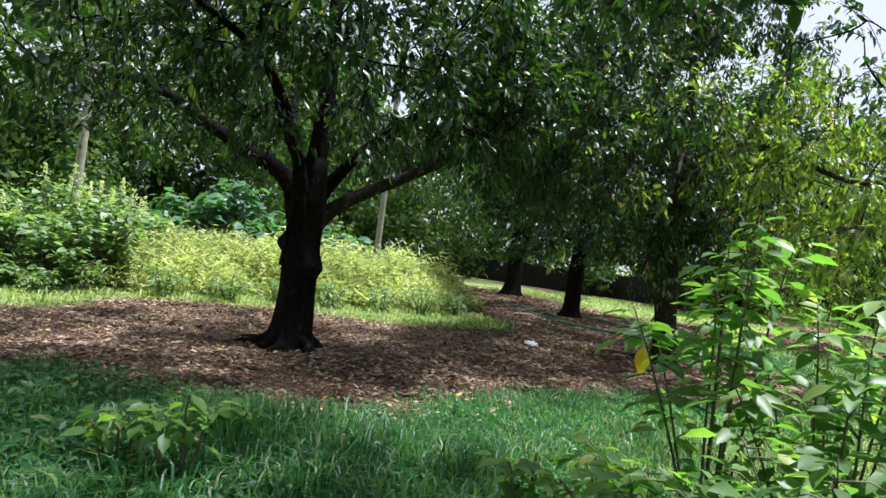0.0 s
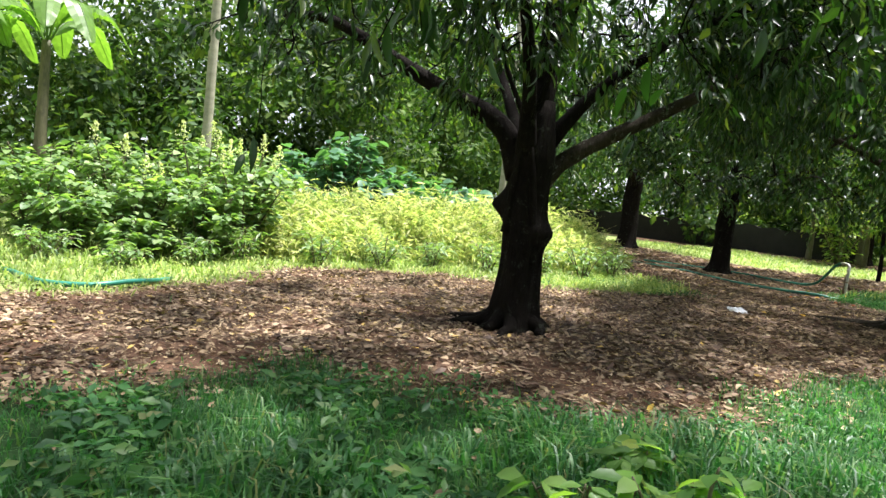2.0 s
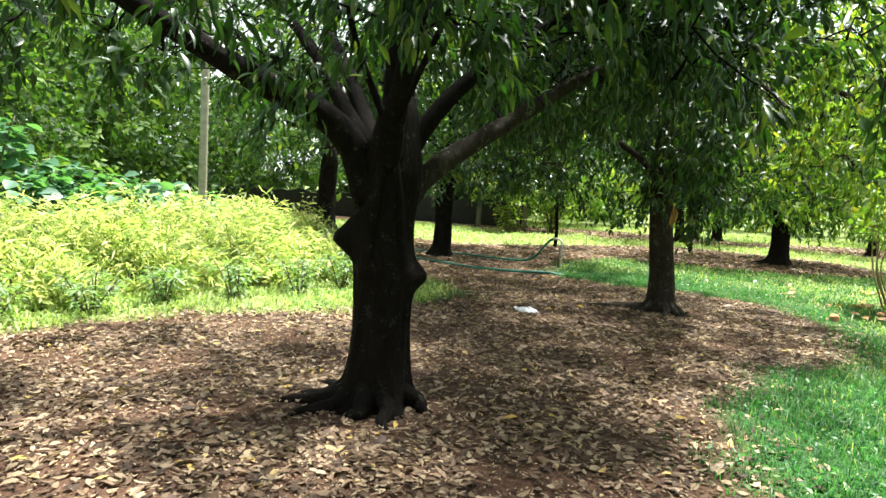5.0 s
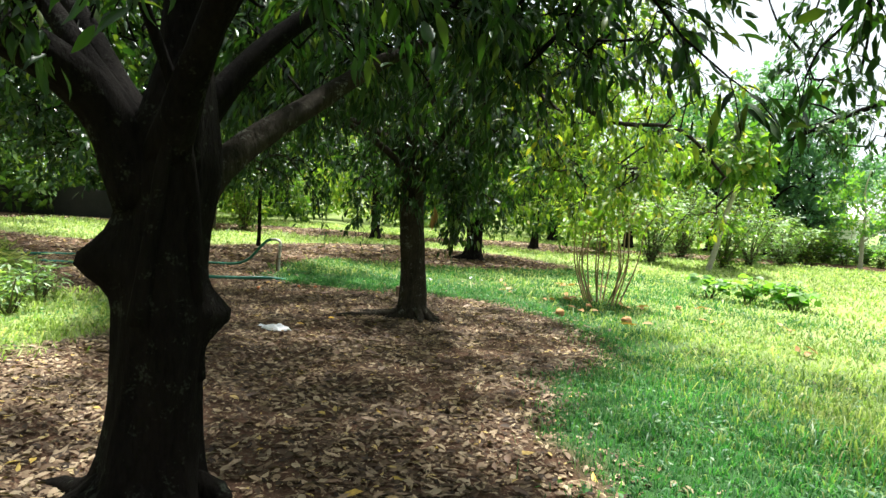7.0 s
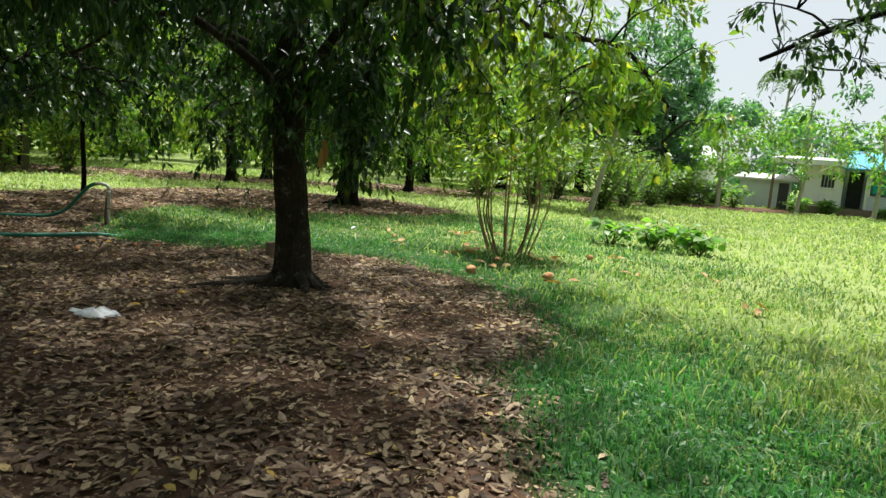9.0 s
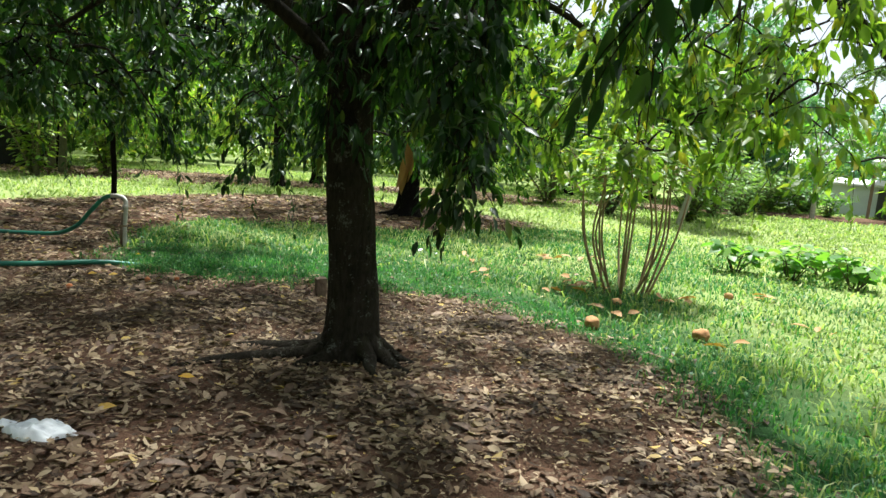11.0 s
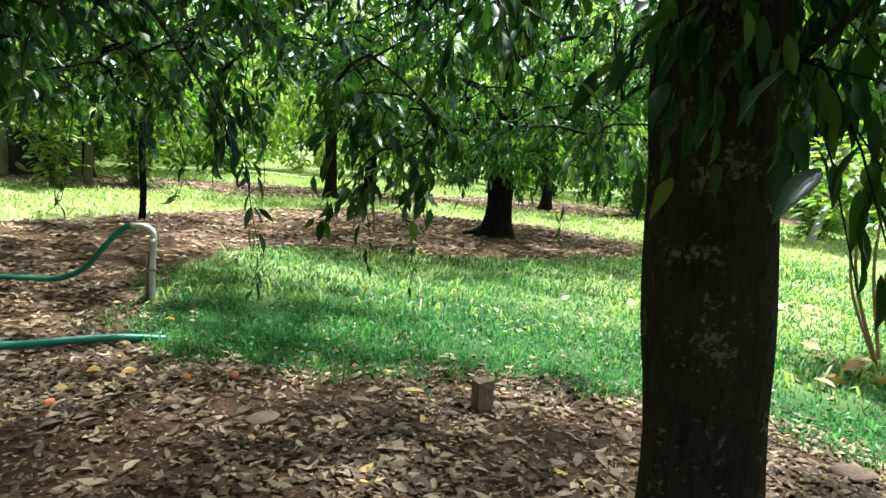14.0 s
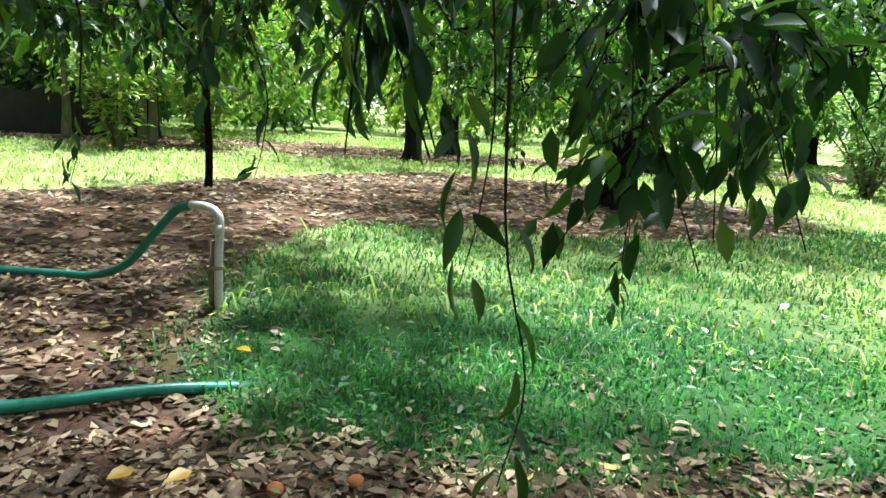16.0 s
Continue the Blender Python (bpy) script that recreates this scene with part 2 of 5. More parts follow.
def bend(points, steps):
    """A smooth line (Catmull-Rom) through points."""
    p = np.asarray(points, dtype=float)
    p = np.vstack([2 * p[0] - p[1], p, 2 * p[-1] - p[-2]])
    out = []
    for i in range(1, len(p) - 2):
        for s in np.linspace(0, 1, steps, endpoint=False):
            a, b, c, d = p[i - 1], p[i], p[i + 1], p[i + 2]
            out.append(0.5 * (2 * b + (c - a) * s + (2 * a - 5 * b + 4 * c - d) * s * s + (3 * b - a - 3 * c + d) * s ** 3))
    out.append(p[-2])
    return np.array(out)


def tube(buf, pts, radii, n=8, lump=0.0, shape=None):
    """A round bar along pts; shape(i, angles) may swell it."""
    pts = np.asarray(pts, dtype=float)
    radii = np.broadcast_to(np.asarray(radii, dtype=float), (len(pts),))
    tang = unit(np.gradient(pts, axis=0))
    side = unit(np.cross(tang[0], (0.31, 0.95, 0.05) if abs(tang[0][1]) < 0.9 else (1, 0, 0)))
    ang = np.linspace(0, 2 * math.pi, n, endpoint=False)
    rings = []
    for i, (p, t, r) in enumerate(zip(pts, tang, radii)):
        side = unit(side - t * np.dot(side, t))
        up = np.cross(t, side)
        rr = np.full(n, r)
        if lump:
            rr = rr * (1 + lump * rng.normal(size=n))
        if shape:
            rr = rr * shape(i, ang)
        rings.append(p + np.outer(np.cos(ang) * rr, side) + np.outer(np.sin(ang) * rr, up))
    m = len(pts)
    i, j = np.meshgrid(np.arange(m - 1), np.arange(n), indexing="ij")
    a, b = i * n + j, i * n + (j + 1) % n
    quads = np.stack([a, b, b + n, a + n], -1).reshape(-1, 4)
    verts = np.vstack(rings + [pts[:1], pts[-1:]])
    k = np.arange(n)
    tris = np.vstack([np.stack([np.full(n, m * n), (k + 1) % n, k], -1),
                      np.stack([np.full(n, m * n + 1), (m - 1) * n + k, (m - 1) * n + (k + 1) % n], -1)])
    buf.add(verts, quads, tris)


# leaf shapes: x across, y along, z off the blade
LEAF = np.array([(0, 0, 0), (0, 0.5, 0), (0, 1, -0.10), (-0.5, 0.33, 0.07), (-0.40, 0.68, 0.04), (0.5, 0.33, 0.07), (0.40, 0.68, 0.04)])
LEAF_T = np.array([(0, 1, 3), (1, 4, 3), (1, 2, 4), (0, 5, 1), (1, 5, 6), (1, 6, 2)])
FINE = np.array([(0, 0, 0), (0, 0.25, 0.0), (0, 0.5, 0.0), (0, 0.78, -0.05), (0, 1, -0.14), (-0.30, 0.14, 0.03), (-0.48, 0.32, 0.06), (-0.49, 0.52, 0.06), (-0.30, 0.76, 0.01),
                 (0.30, 0.14, 0.03), (0.48, 0.32, 0.06), (0.49, 0.52, 0.06), (0.30, 0.76, 0.01)])
FINE_T = np.array([(0, 1, 5), (1, 6, 5), (1, 2, 6), (2, 7, 6), (2, 3, 7), (3, 8, 7), (3, 4, 8), (0, 9, 1), (1, 9, 10), (1, 10, 2), (2, 10, 11), (2, 11, 3), (3, 11, 12), (3, 12, 4)])
CHIP = np.array([(0, 0, 0), (-0.5, 0.45, 0.08), (0, 1, 0), (0.5, 0.45, 0.08)])
CHIP_T = np.array([(0, 2, 1), (0, 3, 2)])


def leaves(name, pos, along, face, length, width, material, parent=None, small=False, label="", fine=False):
    """Many leaves in one mesh: each from pos, pointing along, its upper side towards face."""
    shape, tri = (CHIP, CHIP_T) if small else (FINE, FINE_T) if fine else (LEAF, LEAF_T)
    pos, along = np.asarray(pos, dtype=float), unit(along)
    side = unit(np.cross(along, face))
    face = np.cross(side, along)
    n = len(pos)
    length, width = np.broadcast_to(length, (n,)), np.broadcast_to(width, (n,))
    v = (pos[:, None] + along[:, None] * (shape[None, :, 1:2] * length[:, None, None])
         + side[:, None] * (shape[None, :, 0:1] * width[:, None, None])
         + face[:, None] * (shape[None, :, 2:3] * length[:, None, None]))
    t = tri[None] + (np.arange(n) * len(shape))[:, None, None]
    return under(name, mesh_np(name, v.reshape(-1, 3), t.reshape(-1, 3), None, material), parent, label)


def rand_dirs(n, down=0.0):
    d = rng.normal(size=(n, 3))
    d[:, 2] -= down
    return unit(d)


# ---------------------------------------------------------------- the plan
WALK_LINE = np.array([(6.1, 0.0), (4.5, -0.5), (3.3, -0.9), (1.6, -0.8), (0.0, 0.4), (-0.25, 1.6), (-0.1, 4.2), (-0.6, 6.0), (-1.0, 8.0), (-1.5, 10.0)])
BARE_EDGE = np.array([(-4.2, -2.5), (-0.6, -2.5), (-0.13, -0.41), (-0.34, 0.22), (-0.54, 0.95), (0.0, 1.55), (0.79, 1.95), (1.51, 2.43), (1.6, 3.47),
                      (1.32, 4.24), (1.22, 5.3), (1.28, 6.0), (1.7, 7.0), (2.34, 7.73), (2.59, 9.05), (2.35, 10.3), (1.44, 11.75), (0.59, 12.1),
                      (-0.16, 12.4), (-1.08, 12.3), (-2.1, 12.5), (-2.6, 13.2), (-2.8, 15.07), (-2.65, 16.8), (-1.75, 17.6), (-0.52, 17.58),
                      (1.4, 17.28), (3.9, 18.5), (5.0, 20.1), (3.6, 23.0), (-0.8, 24.6), (-4.5, 21.2), (-6.8, 18.2), (-9.5, 18.6), (-14, 20.5),
                      (-15.5, 16.5), (-9, 12.2), (-6.0, 10.6), (-3.9, 10.1), (-2.8, 9.0), (-3.25, 7.3), (-3.75, 6.5), (-5.2, 4.9), (-5.6, 2.95),
                      (-4.4, 1.76), (-3.5, 0.3), (-3.5, -0.3)])


def line_distance(p, line, closed=False):
    p, best = np.asarray(p, dtype=float), None
    for a, b in zip(line, np.roll(line, -1, 0) if closed else line[1:]):
        d = b - a
        s = np.clip(((p - a) @ d) / (d @ d), 0, 1)
        dist = np.linalg.norm(p - (a + s[:, None] * d), axis=1)
        best = dist if best is None else np.minimum(best, dist)
    return best


def wobble(p, scale, seed=0.0):
    """A cheap smooth noise of about -1 to 1."""
    x, y = p[:, 0] / scale + seed, p[:, 1] / scale - seed
    return (np.sin(x * 1.7 + 2.1 * np.sin(y * 0.9)) + np.sin(y * 2.3 + 1.4 * np.sin(x * 1.3 + 1)) + np.sin((x + y) * 3.1 + 2 * np.sin(x * 2.2)) * 0.6) / 2.6


def bare(p):
    """How far inside the bare, leaf-strewn soil a place lies, in metres, with a ragged edge."""
    p = np.asarray(p, dtype=float)
    inside = np.zeros(len(p), dtype=bool)
    for a, b in zip(BARE_EDGE, np.roll(BARE_EDGE, -1, 0)):
        cut = ((a[1] > p[:, 1]) != (b[1] > p[:, 1])) & (p[:, 0] < (b[0] - a[0]) * (p[:, 1] - a[1]) / (b[1] - a[1] + 1e-12) + a[0])
        inside ^= cut
    d = line_distance(p, BARE_EDGE, True)
    back = np.where((p[:, 1] > 25) & (p[:, 1] < 34), 1.2 - np.abs(p[:, 1] - 29 - 0.05 * p[:, 0]) * 0.55 + wobble(p, 2.2, 5), -9)
    return np.maximum(np.where(inside, d, -d) + 0.16 * wobble(p, 0.5) + 0.1 * wobble(p, 0.17, 3), back)


def ground_z(p):
    p = np.asarray(p, dtype=float)
    near = np.clip(1 - np.abs(p).max(axis=1) / 60, 0, 1)
    return (0.025 * wobble(p, 2.4, 1) + 0.012 * wobble(p, 0.5, 4)) * near


def spread(values_dense, reach):
    a = np.arange(values_dense[0], values_dense[1] + 1e-6, values_dense[2])
    far = np.array([1, 3, 7, 14, 26, 45, 80, 150, 300, 600.0])
    return np.concatenate([a[0] - far[far < reach][::-1], a, a[-1] + far[far < reach]])


def build_ground():
    xs, ys = spread((-15, 14, 0.16), 700), spread((-3, 32, 0.16), 700)
    X, Y = np.meshgrid(xs, ys)
    p = np.stack([X.ravel(), Y.ravel()], -1)
    verts = np.column_stack([p, ground_z(p)])
    nx, ny = len(xs), len(ys)
    i, j = np.meshgrid(np.arange(ny - 1), np.arange(nx - 1), indexing="ij")
    a = (i * nx + j).ravel()
    me = mesh_np("ground", verts, None, np.stack([a, a + 1, a + nx + 1, a + nx], -1), M_GROUND, True)
    attr = me.attributes.new("bare", "FLOAT", "POINT")
    attr.data.foreach_set("value", np.clip(bare(p) / 0.3 + 0.5, 0, 1).astype(np.float32))
    attr = me.attributes.new("meadow", "FLOAT", "POINT")
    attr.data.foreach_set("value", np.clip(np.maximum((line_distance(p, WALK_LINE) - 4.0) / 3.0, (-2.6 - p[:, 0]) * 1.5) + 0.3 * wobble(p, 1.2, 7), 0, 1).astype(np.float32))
    return tagged(new("ground", me), "reddish bare soil and green turf", "ground", kind="structure")


ground = build_ground()


def field(box, per_m2):
    """Random places in a box of the plan."""
    n = int((box[1] - box[0]) * (box[3] - box[2]) * per_m2)
    return np.column_stack([rng.uniform(box[0], box[1], n), rng.uniform(box[2], box[3], n)])


def blades(name, p, height, width, lean, material, label, category):
    """Grass: a bent blade of two faces at every place."""
    n = len(p)
    z = ground_z(p) - 0.005
    a = rng.uniform(0, 2 * math.pi, n)
    side = np.stack([np.cos(a), np.sin(a), np.zeros(n)], -1)
    b = rng.uniform(0, 2 * math.pi, n)
    out = np.stack([np.cos(b), np.sin(b), np.zeros(n)], -1) * (lean * rng.uniform(0.2, 1.3, n) * height)[:, None]
    base = np.column_stack([p, z])
    up = np.array([0, 0, 1.0])
    mid = base + out * 0.3 + up * (height * 0.6)[:, None]
    tip = base + out + up * (height * (1 - 0.35 * lean))[:, None]
    w = side * (width * 0.5)[:, None]
    v = np.stack([base - w, base + w, mid + w * 0.8, mid - w * 0.8, tip], 1).reshape(-1, 3)
    k = (np.arange(n) * 5)[:, None]
    me = mesh_np(name, v, k + np.array([[3, 2, 4]]), k + np.array([[0, 1, 2, 3]]), material)
    return tagged(new(name, me), label, category, kind="stuff")


def turf(p, scale=1.0):
    """Keeps the places that carry grass."""
    b = bare(p)
    keep = (b < rng.normal(0.0, 0.10 + 0.14 * np.clip(wobble(p, 0.9, 4) + 0.5, 0, 1), len(p)))
    return p[keep & (rng.uniform(size=len(p)) < np.clip(0.75 + 0.5 * wobble(p, 0.7, 2), 0.15, 1))]


def build_grass():
    near = turf(field((-3.0, 8.5, -2.8, 19), 2000))
    d = line_distance(near, WALK_LINE)
    near = near[rng.uniform(size=len(near)) < np.clip(1.7 - d / 4.0, 0.26, 1) * np.clip((8.5 - near[:, 0]) / 2.5, 0, 1)]
    d = line_distance(near, WALK_LINE)
    start = np.clip((near[:, 0] - 0.2) / 1.2, 0, 1) * np.clip((3.4 - near[:, 1]) / 1.5, 0, 1)
    rank = np.clip((near[:, 0] - 1.2) / 1.0, 0, 1) * np.clip((8.0 - near[:, 1]) / 2.0, 0, 1) * np.clip(wobble(near, 1.3, 6) + 0.5, 0, 1)
    h = np.minimum(rng.gamma(6, 1 / 6, len(near)), 1.7) * (0.072 + 0.03 * wobble(near, 0.8, 8) + 0.022 * wobble(near, 0.21, 2)) * (1 + 0.7 * start + 1.2 * rank)
    w = 0.0075 + 0.0012 * d + 0.0055 * start
    # dry marks blades in the open that get the sunlight-coloured material
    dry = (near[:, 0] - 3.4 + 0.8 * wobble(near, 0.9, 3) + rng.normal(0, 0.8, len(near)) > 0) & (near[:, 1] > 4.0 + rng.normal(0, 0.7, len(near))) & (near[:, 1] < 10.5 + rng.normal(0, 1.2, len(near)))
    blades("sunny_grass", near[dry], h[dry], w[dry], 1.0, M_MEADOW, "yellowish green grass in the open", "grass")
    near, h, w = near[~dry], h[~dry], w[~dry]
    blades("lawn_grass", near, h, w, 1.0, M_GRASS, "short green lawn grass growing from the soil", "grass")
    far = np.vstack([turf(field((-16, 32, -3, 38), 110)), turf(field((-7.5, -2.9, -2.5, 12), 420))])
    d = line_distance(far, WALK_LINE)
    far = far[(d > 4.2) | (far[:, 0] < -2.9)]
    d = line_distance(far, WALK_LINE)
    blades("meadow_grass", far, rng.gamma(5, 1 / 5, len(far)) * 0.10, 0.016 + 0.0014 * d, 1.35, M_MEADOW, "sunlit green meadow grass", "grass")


build_grass()


def build_ground_weeds():
    p = np.vstack([turf(field((-4.5, 7.5, -2.6, 17.5), 240)), turf(field((0.0, 6.5, -2.2, 3.2), 620))])
    d = line_distance(p, WALK_LINE)
    p = p[(wobble(p, 0.55, 12) > -0.1) & (rng.uniform(size=len(p)) < np.clip(1.5 - d / 4, 0.2, 1))]
    n = len(p)
    a = rng.uniform(0, 6.3, n)
    pos = np.column_stack([p, ground_z(p) + rng.uniform(0.02, 0.10, n)])
    L = rng.uniform(0.03, 0.065, n) * (1 + 0.9 * np.clip((2.6 - p[:, 1]) / 2, 0, 1) * (p[:, 0] > 0))
    ob = leaves("ground_weeds", pos, np.stack([np.cos(a), np.sin(a), rng.normal(0.1, 0.3, n)], -1), rng.normal(0, 0.4, (n, 3)) + [0, 0, 1], L, L * 0.5, M_GRASS, None, True)
    tagged(ob, "small broad-leaved weeds among the grass", "weeds", kind="stuff")


build_ground_weeds()


def lay_leaves(name, p, small, size):
    n = len(p)
    a = rng.uniform(0, 2 * math.pi, n)
    along = np.stack([np.cos(a), np.sin(a), rng.normal(0, 0.16, n)], -1)
    face = np.stack([rng.normal(0, 0.28, n), rng.normal(0, 0.28, n), np.where(rng.uniform(size=n) < 0.6, 1, -1)], -1)
    length = rng.uniform(0.5, 1.3, n) * size
    pos = np.column_stack([p, ground_z(p) + 0.012 + rng.uniform(0, 0.012, n)]) - along * (length * 0.5)[:, None]
    return leaves(name, pos, along, face, length, length * rng.uniform(0.34, 0.5, n), M_LITTER, small=small)


def build_litter():
    p = field((-6, 3, -2, 13), 900)
    p = p[(bare(p) > rng.normal(-0.03, 0.24, len(p)))]
    p = p[rng.uniform(size=len(p)) < np.clip(0.6 + 0.65 * wobble(p, 0.6, 9), 0.22, 1)]
    stray = np.vstack([turf(field((-4.5, 6, -2, 18), 9)), turf(field((-3, 2.5, 11.5, 14.5), 26))])
    more = field((-7.5, -2.0, 13, 15.6), 420)
    p = np.vstack([p, stray, more[bare(more) > rng.normal(-0.03, 0.2, len(more))]])
    tagged(lay_leaves("leaf_litter", p, False, 0.08), "brown fallen leaves strewn over reddish soil", "leaf litter", kind="stuff")
    p = field((-4.5, 2.6, -1.5, 12.5), 900)
    p = p[bare(p) > rng.normal(0.02, 0.2, len(p))]
    tagged(lay_leaves("leaf_crumbs", p, True, 0.034), "small broken brown leaf crumbs over reddish soil", "leaf litter", kind="stuff")
    p = field((-16, 14, 11, 34), 110)
    p = p[(bare(p) > rng.normal(0.02, 0.16, len(p))) & ((p[:, 1] > 15.4) | (p[:, 0] < -6) | ((p[:, 1] > 13) & (p[:, 0] > -2)))]
    tagged(lay_leaves("far_leaf_litter", p, True, 0.14), "brown fallen leaves under the farther trees", "leaf litter", kind="stuff")


build_litter()


# ---------------------------------------------------------------- trees
def swell(points_z, flare, folds, phase, knots=()):
    """Root flare with folds, and knots as (height, angle, size, swelling)."""
    def f(i, ang):
        z = points_z[i]
        r = 1 + flare * math.exp(-max(z, 0) / 0.16) * (0.62 + 0.38 * np.cos(folds * ang + phase))
        r = r + 0.045 * np.sin(3 * ang + z * 2.3 + phase) + 0.028 * np.sin(7 * ang - z * 3) + 0.022 * np.sin(13 * ang + 3 * math.sin(z * 4)) + 0.02 * math.sin(z * 9 + phase)
        for kz, ka, ks, kw in knots:
            da = (ang - ka + math.pi) % (2 * math.pi) - math.pi
            r = r + kw * np.exp(-((z - kz) / ks) ** 2 - (da / 0.55) ** 2)
        return r
    return f


def tree(name, at, girth, fork, top, crown, label, limbs=(), lean=(0, 0), clusters=260, per=40, leaf=(0.13, 0.045), material=None,
         bark=None, knots=(), roots=(), flare=0.9, small=False, droop=1.0, keep=None, extra=(), sprigs=(), sunny=None, seed=1, group="orchard trees"):
    """A tree: trunk with limbs and branches, and a crown of leaves in bunches.
    crown: centre x, y, z and radii across and up, from the tree's foot; clusters: bunches; per: leaves in a bunch."""
    global rng
    old, rng = rng, np.random.default_rng(seed)
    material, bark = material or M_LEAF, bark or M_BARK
    thing = empty(name, (at[0], at[1], 0), label, "tree", group)
    buf = Buf()
    zs = np.concatenate([[-0.06, 0.0, 0.05, 0.1, 0.17, 0.26, 0.4], np.linspace(0.5, fork, max(4, int(fork * 14)))])
    zs = np.concatenate([zs, fork + np.array([0.12, 0.26, 0.42, 0.6])])
    pts = np.column_stack([lean[0] * zs / fork + 0.015 * np.sin(zs * 3), lean[1] * zs / fork + 0.015 * np.cos(zs * 2.5), zs])
    taper = np.concatenate([1.0 - 0.1 * np.clip(zs[:-4] / fork, 0, 1), [0.86, 0.78, 0.66, 0.5]])
    tube(buf, pts, girth * taper, 44, 0.0, swell(zs, flare, 5, seed, knots))
    for ang, reach, *fat in roots:
        r0 = np.array([math.cos(ang), math.sin(ang), 0])
        s0 = np.array([-math.sin(ang), math.cos(ang), 0])
        line = bend([r0 * girth * 0.7 + [0, 0, 0.17], r0 * girth * 1.5 + s0 * 0.02 + [0, 0, 0.06], r0 * (girth + reach * 0.6) - s0 * 0.05 + [0, 0, 0.015], r0 * (girth + reach) + [0, 0, -0.05]], 5)
        tube(buf, line, np.linspace(girth * (fat[0] if fat else 0.38), 0.02, len(line)), 10, 0.05)
    head = pts[-5]
    lines = []
    main = bend([head - (0, 0, 0.25), head + (0.05, 0.04, (top - fork) * 0.35), head + (-0.08, 0.05, (top - fork) * 0.7), head + (0.05, 0, top - fork)], 6)
    tube(buf, main, np.linspace(girth * 0.6, 0.025, len(main)), 14, 0.02)
    lines.append(main)
    for pl, r, *skin in limbs:
        line = bend(pl, 6)
        thick = np.linspace(r, r * 0.3, len(line))
        thick[:4] *= (1.35, 1.25, 1.14, 1.06)
        own = Buf()
        tube(own, line, thick, 12, 0.03)
        under("limb", own.mesh("limb", skin[0] if skin else bark), thing)
        lines.append(line)
    if not limbs:
        for k in range(7):
            a = k * 2.4 + seed
            z0 = fork + (top - fork) * 0.09 * k
            R = crown[3] * rng.uniform(0.6, 0.85)
            d = np.array([math.cos(a), math.sin(a), 0])
            line = bend([head * 0 + [head[0], head[1], z0 - 0.1], d * R * 0.35 + [head[0], head[1], z0 + 0.35], d * R * 0.7 + [0, 0, z0 + 0.6], d * R + [0, 0, z0 + 0.45]], 5)
            own = Buf()
            tube(own, line, np.linspace(girth * 0.36, 0.018, len(line)), 8, 0.03)
            under("limb", own.mesh("limb", bark), thing)
            lines.append(line)
    under("trunk", buf.mesh("trunk", bark), thing)
    buf = Buf()
    skeleton_pts = np.vstack([l[1:] for l in lines])
    # bunches over the crown, thicker towards its outside
    d = rand_dirs(clusters * 2)
    r = rng.uniform(0.25, 1, clusters * 2) ** 0.45
    c = np.array(crown[:3]) + d * r[:, None] * np.array([crown[3], crown[3], crown[4]]) * (1 + 0.14 * np.sin(d[:, :1] * 5 + d[:, 1:2] * 4 + seed))
    edge = np.linalg.norm(c[:, :2] - np.array(crown[:2]), axis=1) / crown[3]
    c[:, 2] -= droop * 0.6 * edge ** 2
    w = c + [at[0], at[1], 0]
    ok = keep(w) if keep else np.ones(len(w), dtype=bool)
    c = c[ok][:clusters]
    c = np.vstack([c] + [np.array(extra)]) if len(extra) else c
    P, A, F = [], [], []
    # branchlets grow outwards, each from the nearest wood that already stands
    reach_to = np.array([np.linalg.norm(skeleton_pts - q, axis=1).min() for q in c])
    grown, count = np.zeros((len(skeleton_pts) + 6 * len(c), 3)), len(skeleton_pts)
    grown[:count] = skeleton_pts
    for q in c[np.argsort(reach_to)]:
        near = grown[np.argmin(np.linalg.norm(grown[:count] - q + [0, 0, 0.22], axis=1))]
        gap = q - near
        sag = np.array([0, 0, 0.12 * np.linalg.norm(gap)])
        line = bend([near, near + gap * 0.35 + sag + rng.normal(0, 0.07, 3), near + gap * 0.75 + sag * 0.6 + rng.normal(0, 0.07, 3), q], 2)
        grown[count:count + 4] = line[2:6]
        count += 4
        if leaf[0] < 0.2 or rng.uniform() < 0.35:
            tube(buf, line, np.linspace(0.007 + 0.009 * min(1.0, np.linalg.norm(gap)) if not small else 0.02, 0.004, len(line)), 4 if len(sprigs) else 3)
        way = unit(gap + [0, 0, -0.25 * droop])
        for s in range(5):
            tw = unit(way + rng.normal(0, 0.75, 3) + [0, 0, -0.35 * droop])
            start = line[-1 - (s % 3)]
            reach = rng.uniform(0.2, 0.48)
            if len(sprigs):
                end = start + tw * reach + [0, 0, -0.06 * droop]
                tube(buf, np.array([start, start + tw * reach * 0.5, end]), [0.004, 0.003, 0.002], 3)
            m = max(2, per // 5)
            f = rng.uniform(0.15, 1.05, m)[:, None]
            P.append(start + tw * reach * f + rng.normal(0, 0.03 if leaf[0] < 0.2 else 0.12, (m, 3)))
            A.append(unit(tw * 0.75 + rng.normal(0, 0.55, (m, 3)) + [0, 0, -0.55 * droop]))
            F.append(rng.normal(0, 0.45, (m, 3)) + [0, 0, 1])
    bunched = sum(len(q) for q in P)
